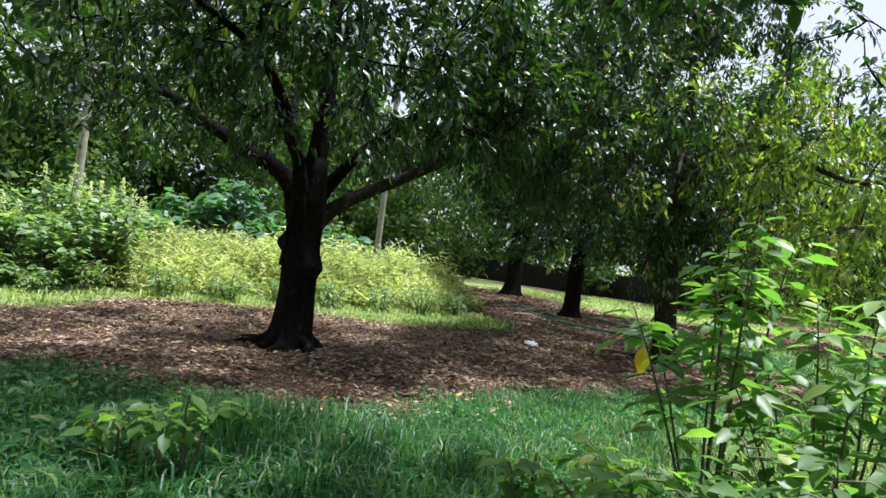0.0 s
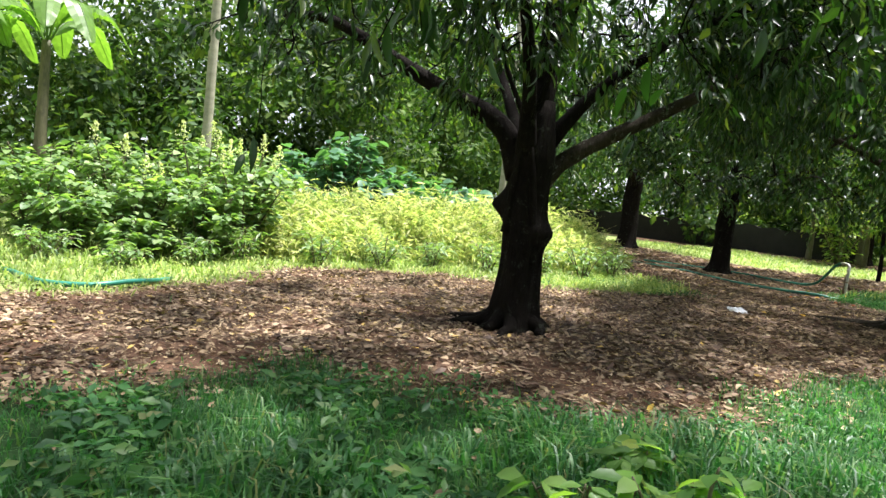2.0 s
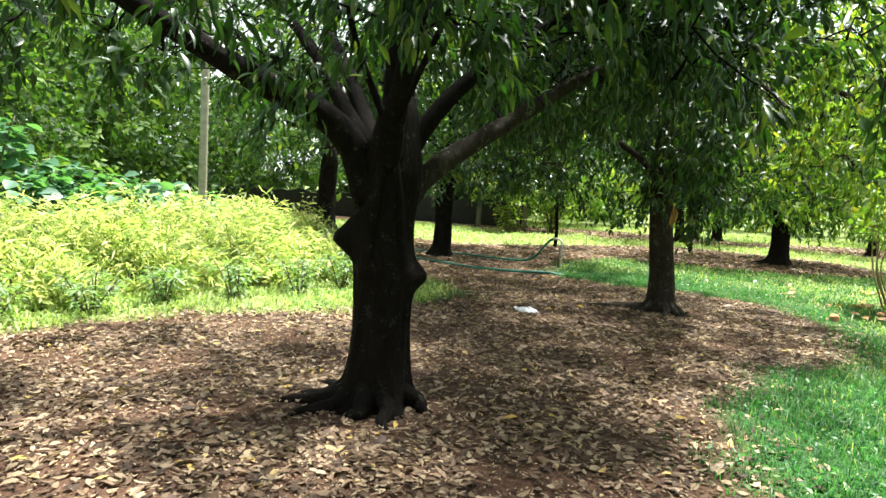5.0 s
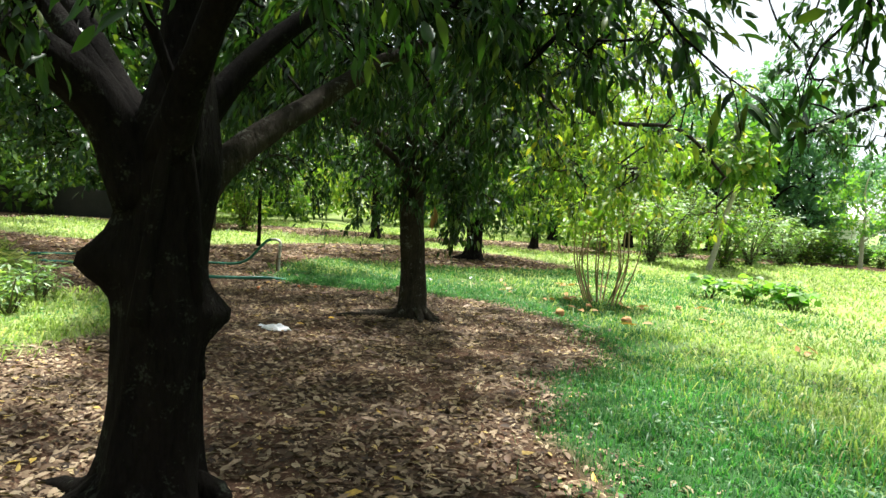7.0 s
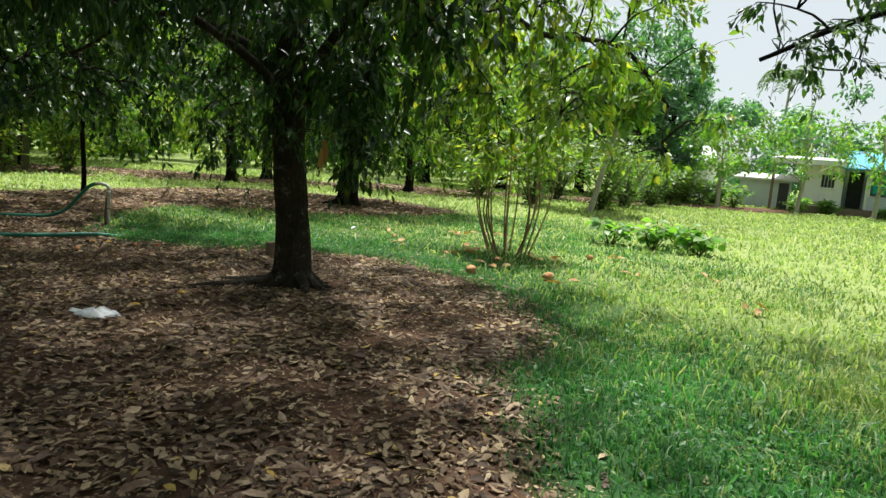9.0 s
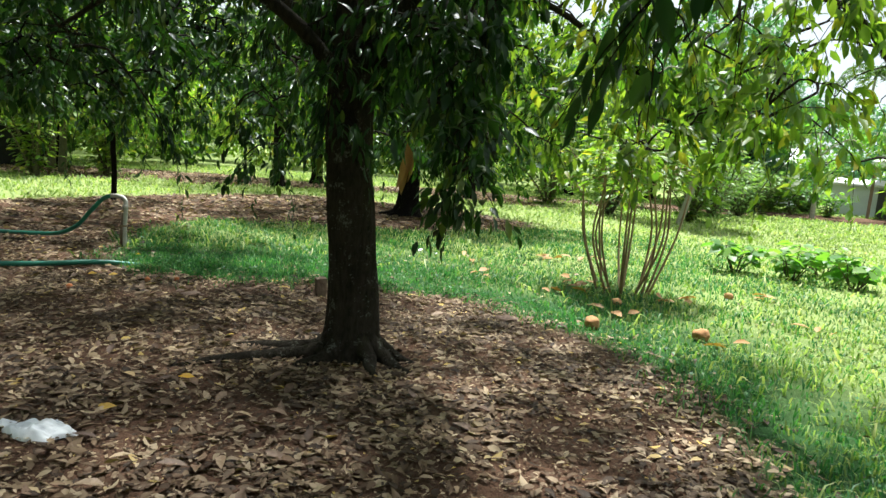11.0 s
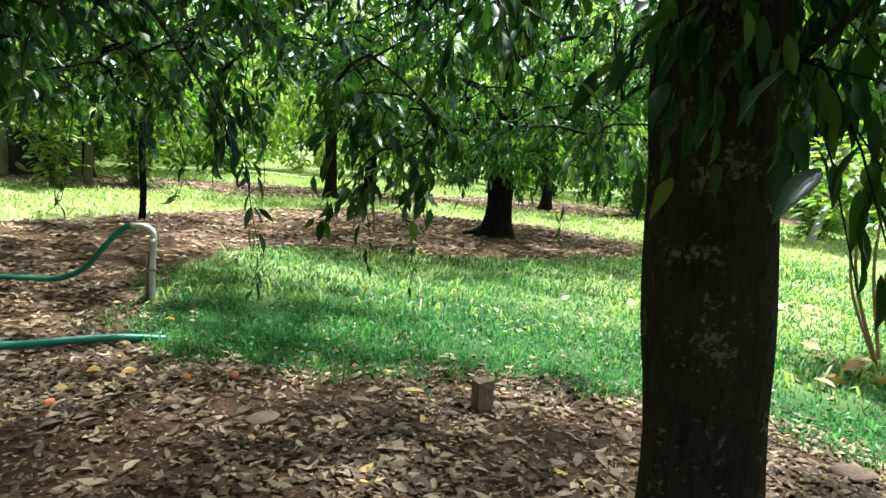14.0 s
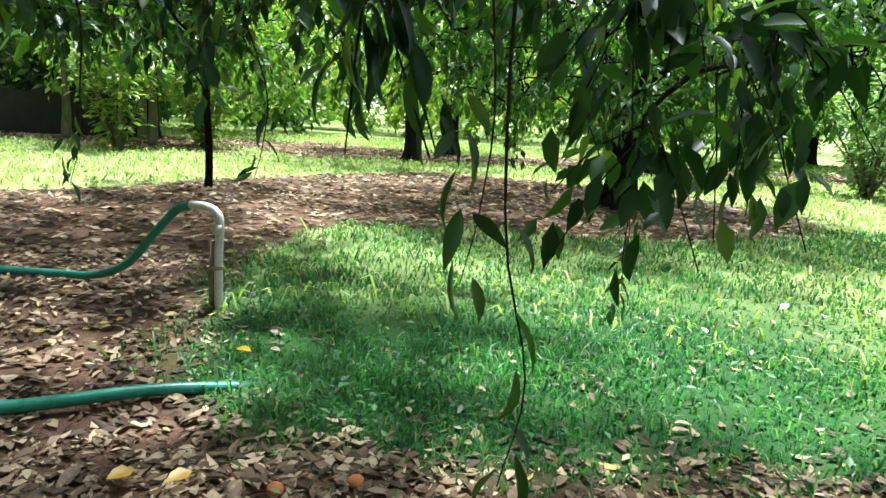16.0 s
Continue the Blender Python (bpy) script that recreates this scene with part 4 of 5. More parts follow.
def shrub(name, at, height, reach, label, stems=7, count=700, leaf=(0.13, 0.09), material=None, flat=0.6, seed=1, group="", flowers=0, category="shrub", spread_z=0.25, small=False, foot=0.05, thick=1.0, wood=None):
    """A shrub: bent stems from one foot, with leaves in tiers along them."""
    global rng
    old, rng = rng, np.random.default_rng(seed)
    thing = empty(name, (at[0], at[1], 0), label, category, group)
    buf, P, A, F = Buf(), [], [], []
    tips = []
    for k in range(stems):
        a = k * 2.4 + rng.uniform(-0.4, 0.4)
        R = reach * math.sqrt((k + 0.5) / stems) * rng.uniform(0.8, 1.1)
        h = height * rng.uniform(0.72, 1.02) * (1 - 0.28 * (R / reach) ** 2)
        d = np.array([math.cos(a), math.sin(a), 0])
        line = bend([d * foot * rng.uniform(0.3, 1.2) + [0, 0, -0.04], d * (foot + R * 0.3) + [0, 0, h * 0.4], d * R * 0.75 + [0, 0, h * 0.78], d * R + [0, 0, h]], 5)
        tube(buf, line, np.linspace(0.016, 0.005, len(line)) * (0.6 + 0.5 * height) * thick, 5)
        tips.append(line[-1])
        m = count // stems
        f = rng.uniform(spread_z, 1, m) ** 0.75
        idx = np.clip((f * (len(line) - 1)).astype(int), 0, len(line) - 1)
        out = rng.uniform(0, 2 * math.pi, m)
        o = np.stack([np.cos(out), np.sin(out), rng.normal(0.05, 0.25, m)], -1)
        off = rng.uniform(0.02, 0.34, m)[:, None] * reach * 0.75
        P.append(line[idx] + o * off + [0, 0, 0.02])
        A.append(unit(o + [0, 0, -0.25]))
        F.append(np.column_stack([rng.normal(0, 0.35, (m, 2)), np.full(m, flat + 0.4)]))
        for q, w in zip(line[idx][::4], (o * off)[::4]):
            tube(buf, np.array([q, q + w * 0.6 + [0, 0, 0.02], q + w]), [0.005, 0.004, 0.002], 3)
    P, A, F = np.vstack(P), np.vstack(A), np.vstack(F)
    P[:, 2] = np.maximum(P[:, 2], 0.04)
    L = rng.uniform(0.6, 1.25, len(P)) * leaf[0]
    under("stem", buf.mesh("stem", wood or M_STEM), thing)
    leaves("foliage", P, A, F, L, L * leaf[1] / leaf[0], material or M_LEAF_WEED, thing, small)
    if flowers:
        Q = []
        for q in tips[:flowers]:
            t = rng.uniform(0, 1, 90)[:, None]
            Q.append(q + rng.normal(0, 0.05, (90, 3)) * (1.1 - t) + t * [0, 0, 0.32])
        Q = np.vstack(Q)
        leaves("flower_spike", Q, rand_dirs(len(Q)), rand_dirs(len(Q)), 0.035, 0.03, M_FLOWER, thing, True, "cream flower spikes")["kind"] = "stuff"
    rng = old
    return thing


# the weedy bank beyond the bare soil
for k, (x, y, h, r, fl) in enumerate([(-6.9, 2.7, 1.85, 0.8, 5), (-7.7, 2.2, 1.95, 0.9, 4), (-6.4, 1.9, 1.2, 0.7, 0), (-7.2, 1.2, 1.5, 0.8, 2), (-8.4, 1.0, 1.9, 0.9, 3), (-6.9, 0.2, 1.0, 0.7, 0), (-8.0, -0.2, 1.5, 0.9, 0),
                                      (-9.0, 2.4, 1.9, 1.0, 2), (-9.4, 0.0, 2.0, 1.0, 0), (-6.2, 0.9, 0.6, 0.5, 0), (-8.6, 3.6, 1.5, 0.9, 2), (-9.8, 3.4, 1.9, 1.0, 0)]):
    shrub("weed_bush", (x, y), h, r, "bushy green weed with cream flower spikes" if fl else "bushy green broad-leaved weed", 9, 850, (0.15, 0.11), M_LEAF_WEED, seed=100 + k, group="weed bank", flowers=fl, spread_z=0.1)
for k, (x, y, h, r) in enumerate([(-11.3, 6.5, 3.0, 0.9), (-10.6, 7.3, 1.9, 0.9), (-11.2, 8.4, 1.9, 1.0), (-10.4, 9.2, 1.6, 0.9), (-11.0, 10.2, 1.7, 0.9), (-11.6, 5.2, 2.1, 1.0), (-10.6, 5.6, 1.4, 0.9), (-10.2, 11.2, 1.2, 0.8), (-11.6, 11.8, 1.3, 0.9)]):
    shrub("broad_leaf_bush", (x, y), h, r, "bush with large bluish green leaves", 7, 420, (0.30, 0.25), M_LEAF_BLUE, seed=130 + k, group="broad-leaved bushes", spread_z=0.1)


for k, (x, y, h, r) in enumerate([(-5.9, 3.6, 0.55, 0.4), (-5.8, 4.7, 0.6, 0.45), (-5.6, 5.6, 0.55, 0.4), (-5.3, 6.6, 0.6, 0.45), (-4.9, 7.5, 0.6, 0.45), (-4.7, 8.4, 0.65, 0.5), (-4.9, 9.4, 0.6, 0.5), (-5.6, 1.6, 0.4, 0.4), (-5.3, 0.6, 0.35, 0.4), (-5.9, -0.2, 0.5, 0.45), (-6.1, 2.4, 0.6, 0.45)]):
    shrub("low_weed", (x, y), h, r, "low leafy green weed at the edge of the tall grass", 7, 260, (0.12, 0.035), M_LEAF_WEED, seed=270 + k, group="weeds along the bank", spread_z=0.05)


def build_tall_grass():
    p = field((-10.5, -4.2, 2.4, 11.5), 420)
    front = np.interp(p[:, 1], [2.4, 3.4, 5.0, 6.4, 8.6, 11.5], [-6.4, -6.3, -6.3, -5.9, -5.2, -6.2])
    depth = front - p[:, 0] + 0.35 * wobble(p, 0.6, 4)
    ok = (depth > 0) & (depth < 4.0) & (rng.uniform(size=len(p)) < np.clip(0.6 + 0.6 * wobble(p, 0.5, 1), 0.2, 1))
    p, depth = p[ok], depth[ok]
    h = (0.35 + 0.75 * np.clip(depth / 1.4, 0, 1)) * rng.uniform(0.6, 1.15, len(p)) * (1 + 0.26 * wobble(p, 0.55, 3))
    thin = rng.uniform(size=len(p)) < 0.7
    blades("tall_grass", p[thin], h[thin] * rng.uniform(0.9, 1.25, thin.sum()), rng.uniform(0.012, 0.024, thin.sum()), 0.55, M_TALL, "tall sunlit yellow-green grass bank", "grass")
    n = 42000
    k = rng.integers(0, len(p), n)
    q, z = p[k], h[k] * rng.uniform(0.1, 1.0, n)
    A = unit(rand_dirs(n) * [1, 1, 0.0] + rng.normal(0, 0.1, (n, 3))) + np.outer(rng.normal(0.05, 0.5, n), [0, 0, 1])
    ob = leaves("tall_grass_leaves", np.column_stack([q, z]), A, rng.normal(0, 0.4, (n, 3)) + [0, 0, 1], rng.uniform(0.12, 0.26, n), rng.uniform(0.024, 0.046, n), M_TALL, None, True)
    tagged(ob, "long narrow leaves of the tall grass bank", "grass", kind="stuff")


build_tall_grass()


def banana_plant(at, height, n, seed):
    global rng
    old, rng = rng, np.random.default_rng(seed)
    thing = empty("banana_plant", (at[0], at[1], 0), "banana plant with broad torn pale green leaves", "banana plant")
    buf = Buf()
    line = bend([(0, 0, -0.05), (0.03, 0.02, height * 0.5), (0.0, 0.05, height)], 6)
    tube(buf, line, np.linspace(0.13, 0.07, len(line)), 12, 0.03)
    under("stem", buf.mesh("stem", M_STEM), thing)
    for k in range(n):
        a = k * 2.399 + 0.5
        d, side = np.array([math.cos(a), math.sin(a), 0]), np.array([-math.sin(a), math.cos(a), 0])
        reach = rng.uniform(1.2, 1.7)
        rise = rng.uniform(0.35, 0.9)
        rib = bend([line[-1] - [0, 0, 0.1], line[-1] + d * reach * 0.25 + [0, 0, rise * 0.8], line[-1] + d * reach * 0.65 + [0, 0, rise * 0.95], line[-1] + d * reach + [0, 0, rise * 0.75 - 0.55]], 14)
        s = np.linspace(0, 1, len(rib))
        w = 0.24 * np.sin(np.clip((s - 0.14) / 0.86, 0, 1) * math.pi) ** 0.6 + 0.012
        b = Buf()
        for sign in (-1, 1):
            sag = 0.35 + 0.2 * np.sin(s * 9 + k) + 0.08 * rng.normal(size=len(s))
            half = rib + side * (sign * w * 0.5)[:, None] - [0, 0, 1] * (w * sag * 0.3)[:, None]
            edge = rib + side * (sign * w)[:, None] - [0, 0, 1] * (w * sag)[:, None]
            for i in range(len(rib) - 1):
                b.add([rib[i], rib[i + 1], half[i + 1], half[i]], [(0, 1, 2, 3)])
                slit = 0.25 if rng.uniform() < 0.12 else 0.0
                e = edge[i + 1] * (1 - slit) + edge[i] * slit - [0, 0, slit * 0.1]
                b.add([half[i], half[i + 1], e, edge[i]], [(0, 1, 2, 3)])
        tube(b, rib, np.linspace(0.02, 0.006, len(rib)), 5)
        under("leaf", b.mesh("leaf", M_LEAF_BANANA, False), thing)
    rng = old
    return thing


banana_plant((-9.7, -0.1), 3.3, 8, 5)
banana_plant((-10.9, -1.3), 3.2, 7, 9)


def palm_pole(at, top, r, label):
    buf = Buf()
    zs = np.linspace(-0.1, 1, 40)
    pts = np.outer(zs, np.array(top))
    tube(buf, pts, r * (1.1 - 0.25 * np.clip(zs, 0, 1)) * (1 + 0.05 * (np.arange(40) % 2)), 12, 0.01)
    ob = under("palm_trunk", buf.mesh("palm_trunk", M_POLE), None)
    ob.location = (at[0], at[1], 0)
    return tagged(ob, label, "palm trunk", "palm trunks")


palm_pole((-9.3, 2.6), (0.05, 0.1, 9.5), 0.085, "slender pale palm trunk rising from weeds")
palm_pole((-9.95, 10.55), (0.05, 0.05, 8.5), 0.085, "slender pale grey palm trunk beside bushes")


def old_wall():
    bm = bmesh.new()
    a, b = Vector((-27.5, 26.8, 0)), Vector((-9.0, 29.2, 0))
    along = (b - a).normalized()
    across = Vector((-along.y, along.x, 0)) * 0.14
    n = 60
    rows = []
    for i in range(n + 1):
        p = a.lerp(b, i / n)
        h = 1.2 + 0.06 * math.sin(i * 1.7) + 0.05 * math.sin(i * 0.6)
        rows.append([bm.verts.new(p + o + Vector((0, 0, z))) for o, z in ((-across, -0.1), (-across, h), (across, h - 0.02), (across, -0.1))])
    for r, q in zip(rows, rows[1:]):
        for k in range(3):
            bm.faces.new((r[k], q[k], q[k + 1], r[k + 1]))
    bm.faces.new(rows[0][::-1])
    bm.faces.new(rows[-1])
    bmesh.ops.recalc_face_normals(bm, faces=bm.faces)
    return tagged(part("boundary_wall", bm, M_WALL, None), "low boundary wall coloured dark as in shade", "wall", kind="structure")


old_wall()
for k, (x, y, h) in enumerate([(-7.9, 27.2, 1.9), (-8.7, 28.6, 2.1), (-10.4, 28.0, 1.8)]):
    banana_plant((x, y), h, 6, 60 + k)

shrub("yellow_shrub", (-6.7, 27.5), 3.0, 1.3, "tall yellowish green shrub beyond the orchard", 10, 1200, (0.22, 0.1), M_LEAF_LIME, seed=149, spread_z=0.05)
shrub("yellow_shrub", (-8.0, 25.4), 3.4, 1.4, "tall yellowish green shrub beyond the orchard", 10, 1000, (0.22, 0.1), M_LEAF_LIME, seed=148, spread_z=0.05)
# shrub and weeds where the walk begins
shrub("leafy_shrub", (4.45, 3.32), 1.9, 0.5, "tall leafy green shrub beside the footpath", 8, 330, (0.14, 0.066), M_LEAF_SHRUB, thick=0.4, seed=150, spread_z=0.3)
shrub("leafy_shrub", (5.05, 3.2), 1.6, 0.6, "leafy green shrub with long pointed leaves", 9, 400, (0.14, 0.064), M_LEAF_SHRUB, thick=0.4, seed=151, spread_z=0.15)
shrub("leafy_shrub", (5.35, 2.55), 1.0, 0.6, "low leafy green shrub in the grass", 10, 480, (0.12, 0.06), M_LEAF_SHRUB, thick=0.4, seed=152, spread_z=0.05)
shrub("leafy_shrub", (4.75, 2.4), 0.8, 0.5, "low leafy green shrub in the grass", 10, 480, (0.12, 0.058), M_LEAF_SHRUB, thick=0.4, seed=153, spread_z=0.05)
shrub("leafy_shrub", (5.7, 3.6), 1.5, 0.7, "leafy green shrub in the grass", 12, 640, (0.13, 0.065), M_LEAF_SHRUB, thick=0.4, seed=154, spread_z=0.05)
withered = leaves("withered_leaf", [(3.95, 3.36, 1.0)], [(0.05, -0.1, -1)], [(0.6, -0.7, 0.2)], 0.17, 0.09, M_YELLOW, fine=True)
tagged(withered, "yellowed leaf hanging on the shrub", "leaf")
for k, (x, y, h) in enumerate([(2.67, 1.2, 0.55), (2.35, 1.0, 0.42), (4.0, 2.45, 0.5), (2.05, 1.72, 0.32), (4.9, 1.6, 0.4), (4.2, 0.9, 0.3)]):
    shrub("weed", (x, y), h, 0.22, "leafy green weed standing in the grass", 5, 60, (0.12, 0.065), M_LEAF_SHRUB, seed=170 + k, group="weeds in the grass", spread_z=0.35)

# ---------------------------------------------------------------- cane clump and meadow edge
def cane_clump(at):
    thing = shrub("cane_shrub", at, 2.5, 1.05, "clump of bare brown canes with pale green leaves above", 16, 1500, (0.13, 0.055), M_LEAF_LIME, seed=210, spread_z=0.6, foot=0.3, thick=0.6, wood=M_CANE)
    return thing


cane_clump((3.62, 12.45))
for k, (x, y, h, r) in enumerate([(7.2, 13.9, 0.6, 0.5), (7.9, 13.4, 0.5, 0.5), (8.2, 14.4, 0.55, 0.6), (6.7, 14.6, 0.5, 0.5)]):
    shrub("broad_leaf_weed", (x, y), h, r, "low weed with broad bright leaves in the meadow", 7, 90, (0.22, 0.16), M_LEAF_SHRUB, seed=220 + k, group="meadow weeds")
tree("papaya_tree", (10.3, 22.6), 0.09, 3.2, 4.6, (0.3, 0, 4.3, 1.5, 0.9), "slender leaning tree with pale trunk and light leaves", (), (0.6, -0.3), 60, 30, (0.36, 0.2), material=M_LEAF_LIGHT, bark=M_POLE, small=True, seed=230, group="", flare=0.2)
for k, (x, y, h, r) in enumerate([(9.0, 24.5, 3.2, 1.6), (11.5, 24.0, 2.4, 1.5), (13.5, 26.0, 3.0, 1.8), (8.0, 27.5, 3.0, 1.7), (16.0, 28.0, 2.2, 1.6), (18.5, 30.5, 2.0, 1.6), (12.0, 29.0, 3.6, 2.0), (21.0, 33.0, 1.6, 1.4), (23.5, 33.6, 1.3, 1.2)]):
    shrub("hedge_shrub", (x, y), h, r, "sunlit green shrub at the meadow's edge", 12, 1500, (0.2, 0.1), M_LEAF_LIGHT if k % 2 else M_LEAF_WEED, seed=240 + k, group="meadow hedge", spread_z=0.02, small=True)
for k, (x, y, h, w) in enumerate([(18.9, 34.5, 10.5, 3.2), (21.4, 35.2, 7.2, 2.6), (15.5, 37.5, 9.0, 3.4)]):
    tree("tall_tree", (x, y), 0.28, 2.5, h * 0.9, (0, 0, h * 0.58, w, h * 0.42), "tall bluish green tree behind the meadow", (), (0, 0), 240, 34, (0.34, 0.15), material=M_LEAF_BLUE, small=True, droop=0.3, seed=260 + k, group="tall trees")


def palm(at, h, seed):
    global rng
    old, rng = rng, np.random.default_rng(seed)
    thing = empty("coconut_palm", (at[0], at[1], 0), "distant coconut palm with drooping fronds", "palm", "distant palms")
    buf = Buf()
    line = bend([(0, 0, -0.1), (0.2, 0.1, h * 0.5), (0.5, 0.1, h)], 6)
    tube(buf, line, np.linspace(0.18, 0.12, len(line)), 8)
    under("trunk", buf.mesh("trunk", M_POLE), thing)
    P, A, F = [], [], []
    for k in range(16):
        a = k * 2.4
        d = np.array([math.cos(a), math.sin(a), 0])
        rise = rng.uniform(-0.6, 1.3)
        rib = bend([line[-1], line[-1] + d * 1.1 + [0, 0, rise], line[-1] + d * 2.3 + [0, 0, rise * 0.6], line[-1] + d * 3.0 + [0, 0, rise - 1.5]], 9)
        side = np.array([-math.sin(a), math.cos(a), 0])
        for sgn in (-1, 1):
            P.append(rib)
            A.append(side * sgn + d * 0.5 + [0, 0, -0.6] + rng.normal(0, 0.12, rib.shape))
            F.append(np.tile([0.1, 0.0, 1.0], (len(rib), 1)))
    P, A, F = np.vstack(P), np.vstack(A), np.vstack(F)
    leaves("crown", P, A, F, 0.7, 0.14, M_LEAF_WOODS, thing, True)
    rng = old


palm((52, 62), 12.5, 1)


# ---------------------------------------------------------------- the house beyond the meadow
def house():
    U, V = Vector((0.69, -0.724, 0)), Vector((0.724, 0.69, 0))
    O = Vector((27.3, 31.65, 0))
    thing = empty("house", O, "small white house with pale and blue sheet roofs", "house")

    def box(name, u0, u1, v0, v1, z0, z1, mat, tilt=0.0, parent=thing, label="", b=0.02):
        bm = bmesh.new()
        vs = []
        for z in (z0, z1):
            for u, v in ((u0, v0), (u1, v0), (u1, v1), (u0, v1)):
                vs.append(bm.verts.new(U * u + V * v + Vector((0, 0, z + tilt * (v - v0)))))
        for f in ((3, 2, 1, 0), (4, 5, 6, 7), (0, 1, 5, 4), (1, 2, 6, 5), (2, 3, 7, 6), (3, 0, 4, 7)):
            bm.faces.new([vs[i] for i in f])
        bmesh.ops.bevel(bm, geom=bm.edges[:], offset=b, segments=1, affect="EDGES")
        return part(name, bm, mat, parent, label)

    box("plinth", -0.2, 9.2, -0.3, 5.2, -0.1, 0.35, M_PLINTH)
    box("front_wall", 0, 0.8, 0, 0.2, 0.35, 2.45, M_WHITE)
    box("front_wall", 0.8, 1.4, 0, 0.2, 0.35, 1.35, M_WHITE)
    box("front_wall", 0.8, 1.4, 0, 0.2, 2.0, 2.45, M_WHITE)
    box("front_wall", 1.4, 1.8, 0, 0.2, 0.35, 2.45, M_WHITE)
    win = box("window", 0.8, 1.4, 0.1, 0.14, 1.35, 2.0, M_DARK)
    for k in range(3):
        box("window_bar", 0.93 + k * 0.16, 0.96 + k * 0.16, 0.04, 0.07, 1.35, 2.0, M_GREY, parent=win, b=0.004)
    box("window_sill", 0.72, 1.48, -0.08, 0.0, 1.27, 1.35, M_WHITE, parent=win)
    box("side_wall", 0, 0.2, 0.2, 5, 0.35, 2.45, M_WHITE)
    box("side_wall", 1.6, 1.8, 0.2, 5, 0.35, 2.45, M_WHITE)
    box("back_wall", 0.2, 9, 4.8, 5, 0.35, 2.9, M_WHITE)
    box("veranda_wall", 1.8, 9, 2.0, 2.2, 0.35, 2.6, M_GREY)
    box("doorway", 2.0, 2.7, 1.95, 2.0, 0.35, 2.3, M_DARK)
    box("veranda_rail", 2.9, 9, 0.0, 0.15, 0.35, 1.1, M_GREY)
    box("cloth_screen", 3.1, 8.8, 0.2, 0.23, 1.2, 2.2, M_TEAL)
    for u in (2.8, 6.0, 8.8):
        box("veranda_post", u, u + 0.22, 0.0, 0.22, 0.35, 2.5, M_WHITE)
    box("flat_roof", -1.6, 1.9, -0.9, 5.2, 2.45, 2.75, M_ROOF, 0.05)
    box("roof_post", -1.5, -1.36, -0.7, -0.56, -0.1, 2.46, M_BLOCK)
    box("awning", 1.7, 9.6, -1.0, 2.2, 2.35, 2.43, M_BLUE, 0.3)
    box("ridge_roof", 2.0, 9.6, 2.0, 5.3, 3.2, 3.32, M_BLUE, 0.05)
    # lean-to on the near side
    box("shed_wall", -3.2, -0.6, 0.6, 0.8, -0.1, 1.5, M_GREY)
    box("shed_wall", -3.2, -3.0, 0.8, 3.4, -0.1, 1.5, M_GREY)
    box("shed_roof", -3.5, -0.3, 0.3, 3.6, 1.5, 1.62, M_ROOF, 0.08)
    box("shed_door", -1.2, -0.7, 0.55, 0.6, 0.0, 1.4, M_DARK)
    return thing


house()
# slender pale trees and low plants before the house
for k, (x, y, h, w) in enumerate([(24.6, 29.0, 6.2, 2.4), (27.8, 27.6, 5.4, 2.1), (20.6, 29.6, 5.0, 1.9)]):
    tree("slender_tree", (x, y), 0.1, 1.3, h * 0.9, (0, 0, h * 0.62, w, h * 0.3), "slender pale-trunked tree with thin foliage near the house", (), (0.15 - 0.1 * k, 0), 46, 26, (0.26, 0.11), material=M_LEAF_SHRUB, bark=M_POLE, small=True, droop=0.8, seed=280 + k, group="trees before the house", flare=0.2)
for k, (x, y, h, r) in enumerate([(25.2, 29.6, 0.9, 0.7), (27.4, 30.0, 0.8, 0.6), (29.6, 28.2, 0.7, 0.7), (31.4, 26.6, 0.6, 0.6), (22.8, 31.2, 1.3, 0.9), (21.2, 31.6, 1.6, 1.0), (33.4, 25.0, 0.6, 0.6)]):
    shrub("garden_plant", (x, y), h, r, "leafy green plant growing along the house", 8, 260, (0.3, 0.14), M_LEAF_SHRUB, seed=290 + k, group="plants along the house", spread_z=0.05, small=True)


def far_house(at, w, h, label):
    bm = bmesh.new()
    bmesh.ops.create_cube(bm, size=1, matrix=Matrix.Translation((0, 0, h / 2)) @ Matrix.Diagonal((w, w * 0.7, h, 1)))
    thing = empty("far_house", (at[0], at[1], 0), label, "house")
    thing.rotation_euler = (0, 0, -0.8)
    part("wall", bm, M_WHITE, thing)
    bm = bmesh.new()
    a = [bm.verts.new((x, y, z)) for x, y, z in ((-w * .58, -w * .45, h), (w * .58, -w * .45, h), (w * .58, w * .45, h), (-w * .58, w * .45, h), (-w * .58, 0, h * 1.4), (w * .58, 0, h * 1.4))]
    for f in ((0, 1, 5, 4), (2, 3, 4, 5), (0, 4, 3), (1, 2, 5), (3, 2, 1, 0)):
        bm.faces.new([a[i] for i in f])
    part("roof", bm, M_ROOF, thing)
    for u in (-0.25, 0.2):
        bm = bmesh.new()
        bmesh.ops.create_cube(bm, size=1, matrix=Matrix.Translation((u * w, -w * .35, h * 0.55)) @ Matrix.Diagonal((w * .16, 0.06, h * .35, 1)))
        part("window", bm, M_DARK, thing)


far_house((25.5, 41.0), 5.0, 2.4, "distant white house half hidden by trees")


# ---------------------------------------------------------------- hoses, pipe and small things
def hose(pts, label):
    buf = Buf()
    line = bend(pts, 10)
    tube(buf, line, 0.029, 10)
    ob = under("garden_hose", buf.mesh("garden_hose", M_HOSE), None)
    return tagged(ob, label, "hose", "green hoses")


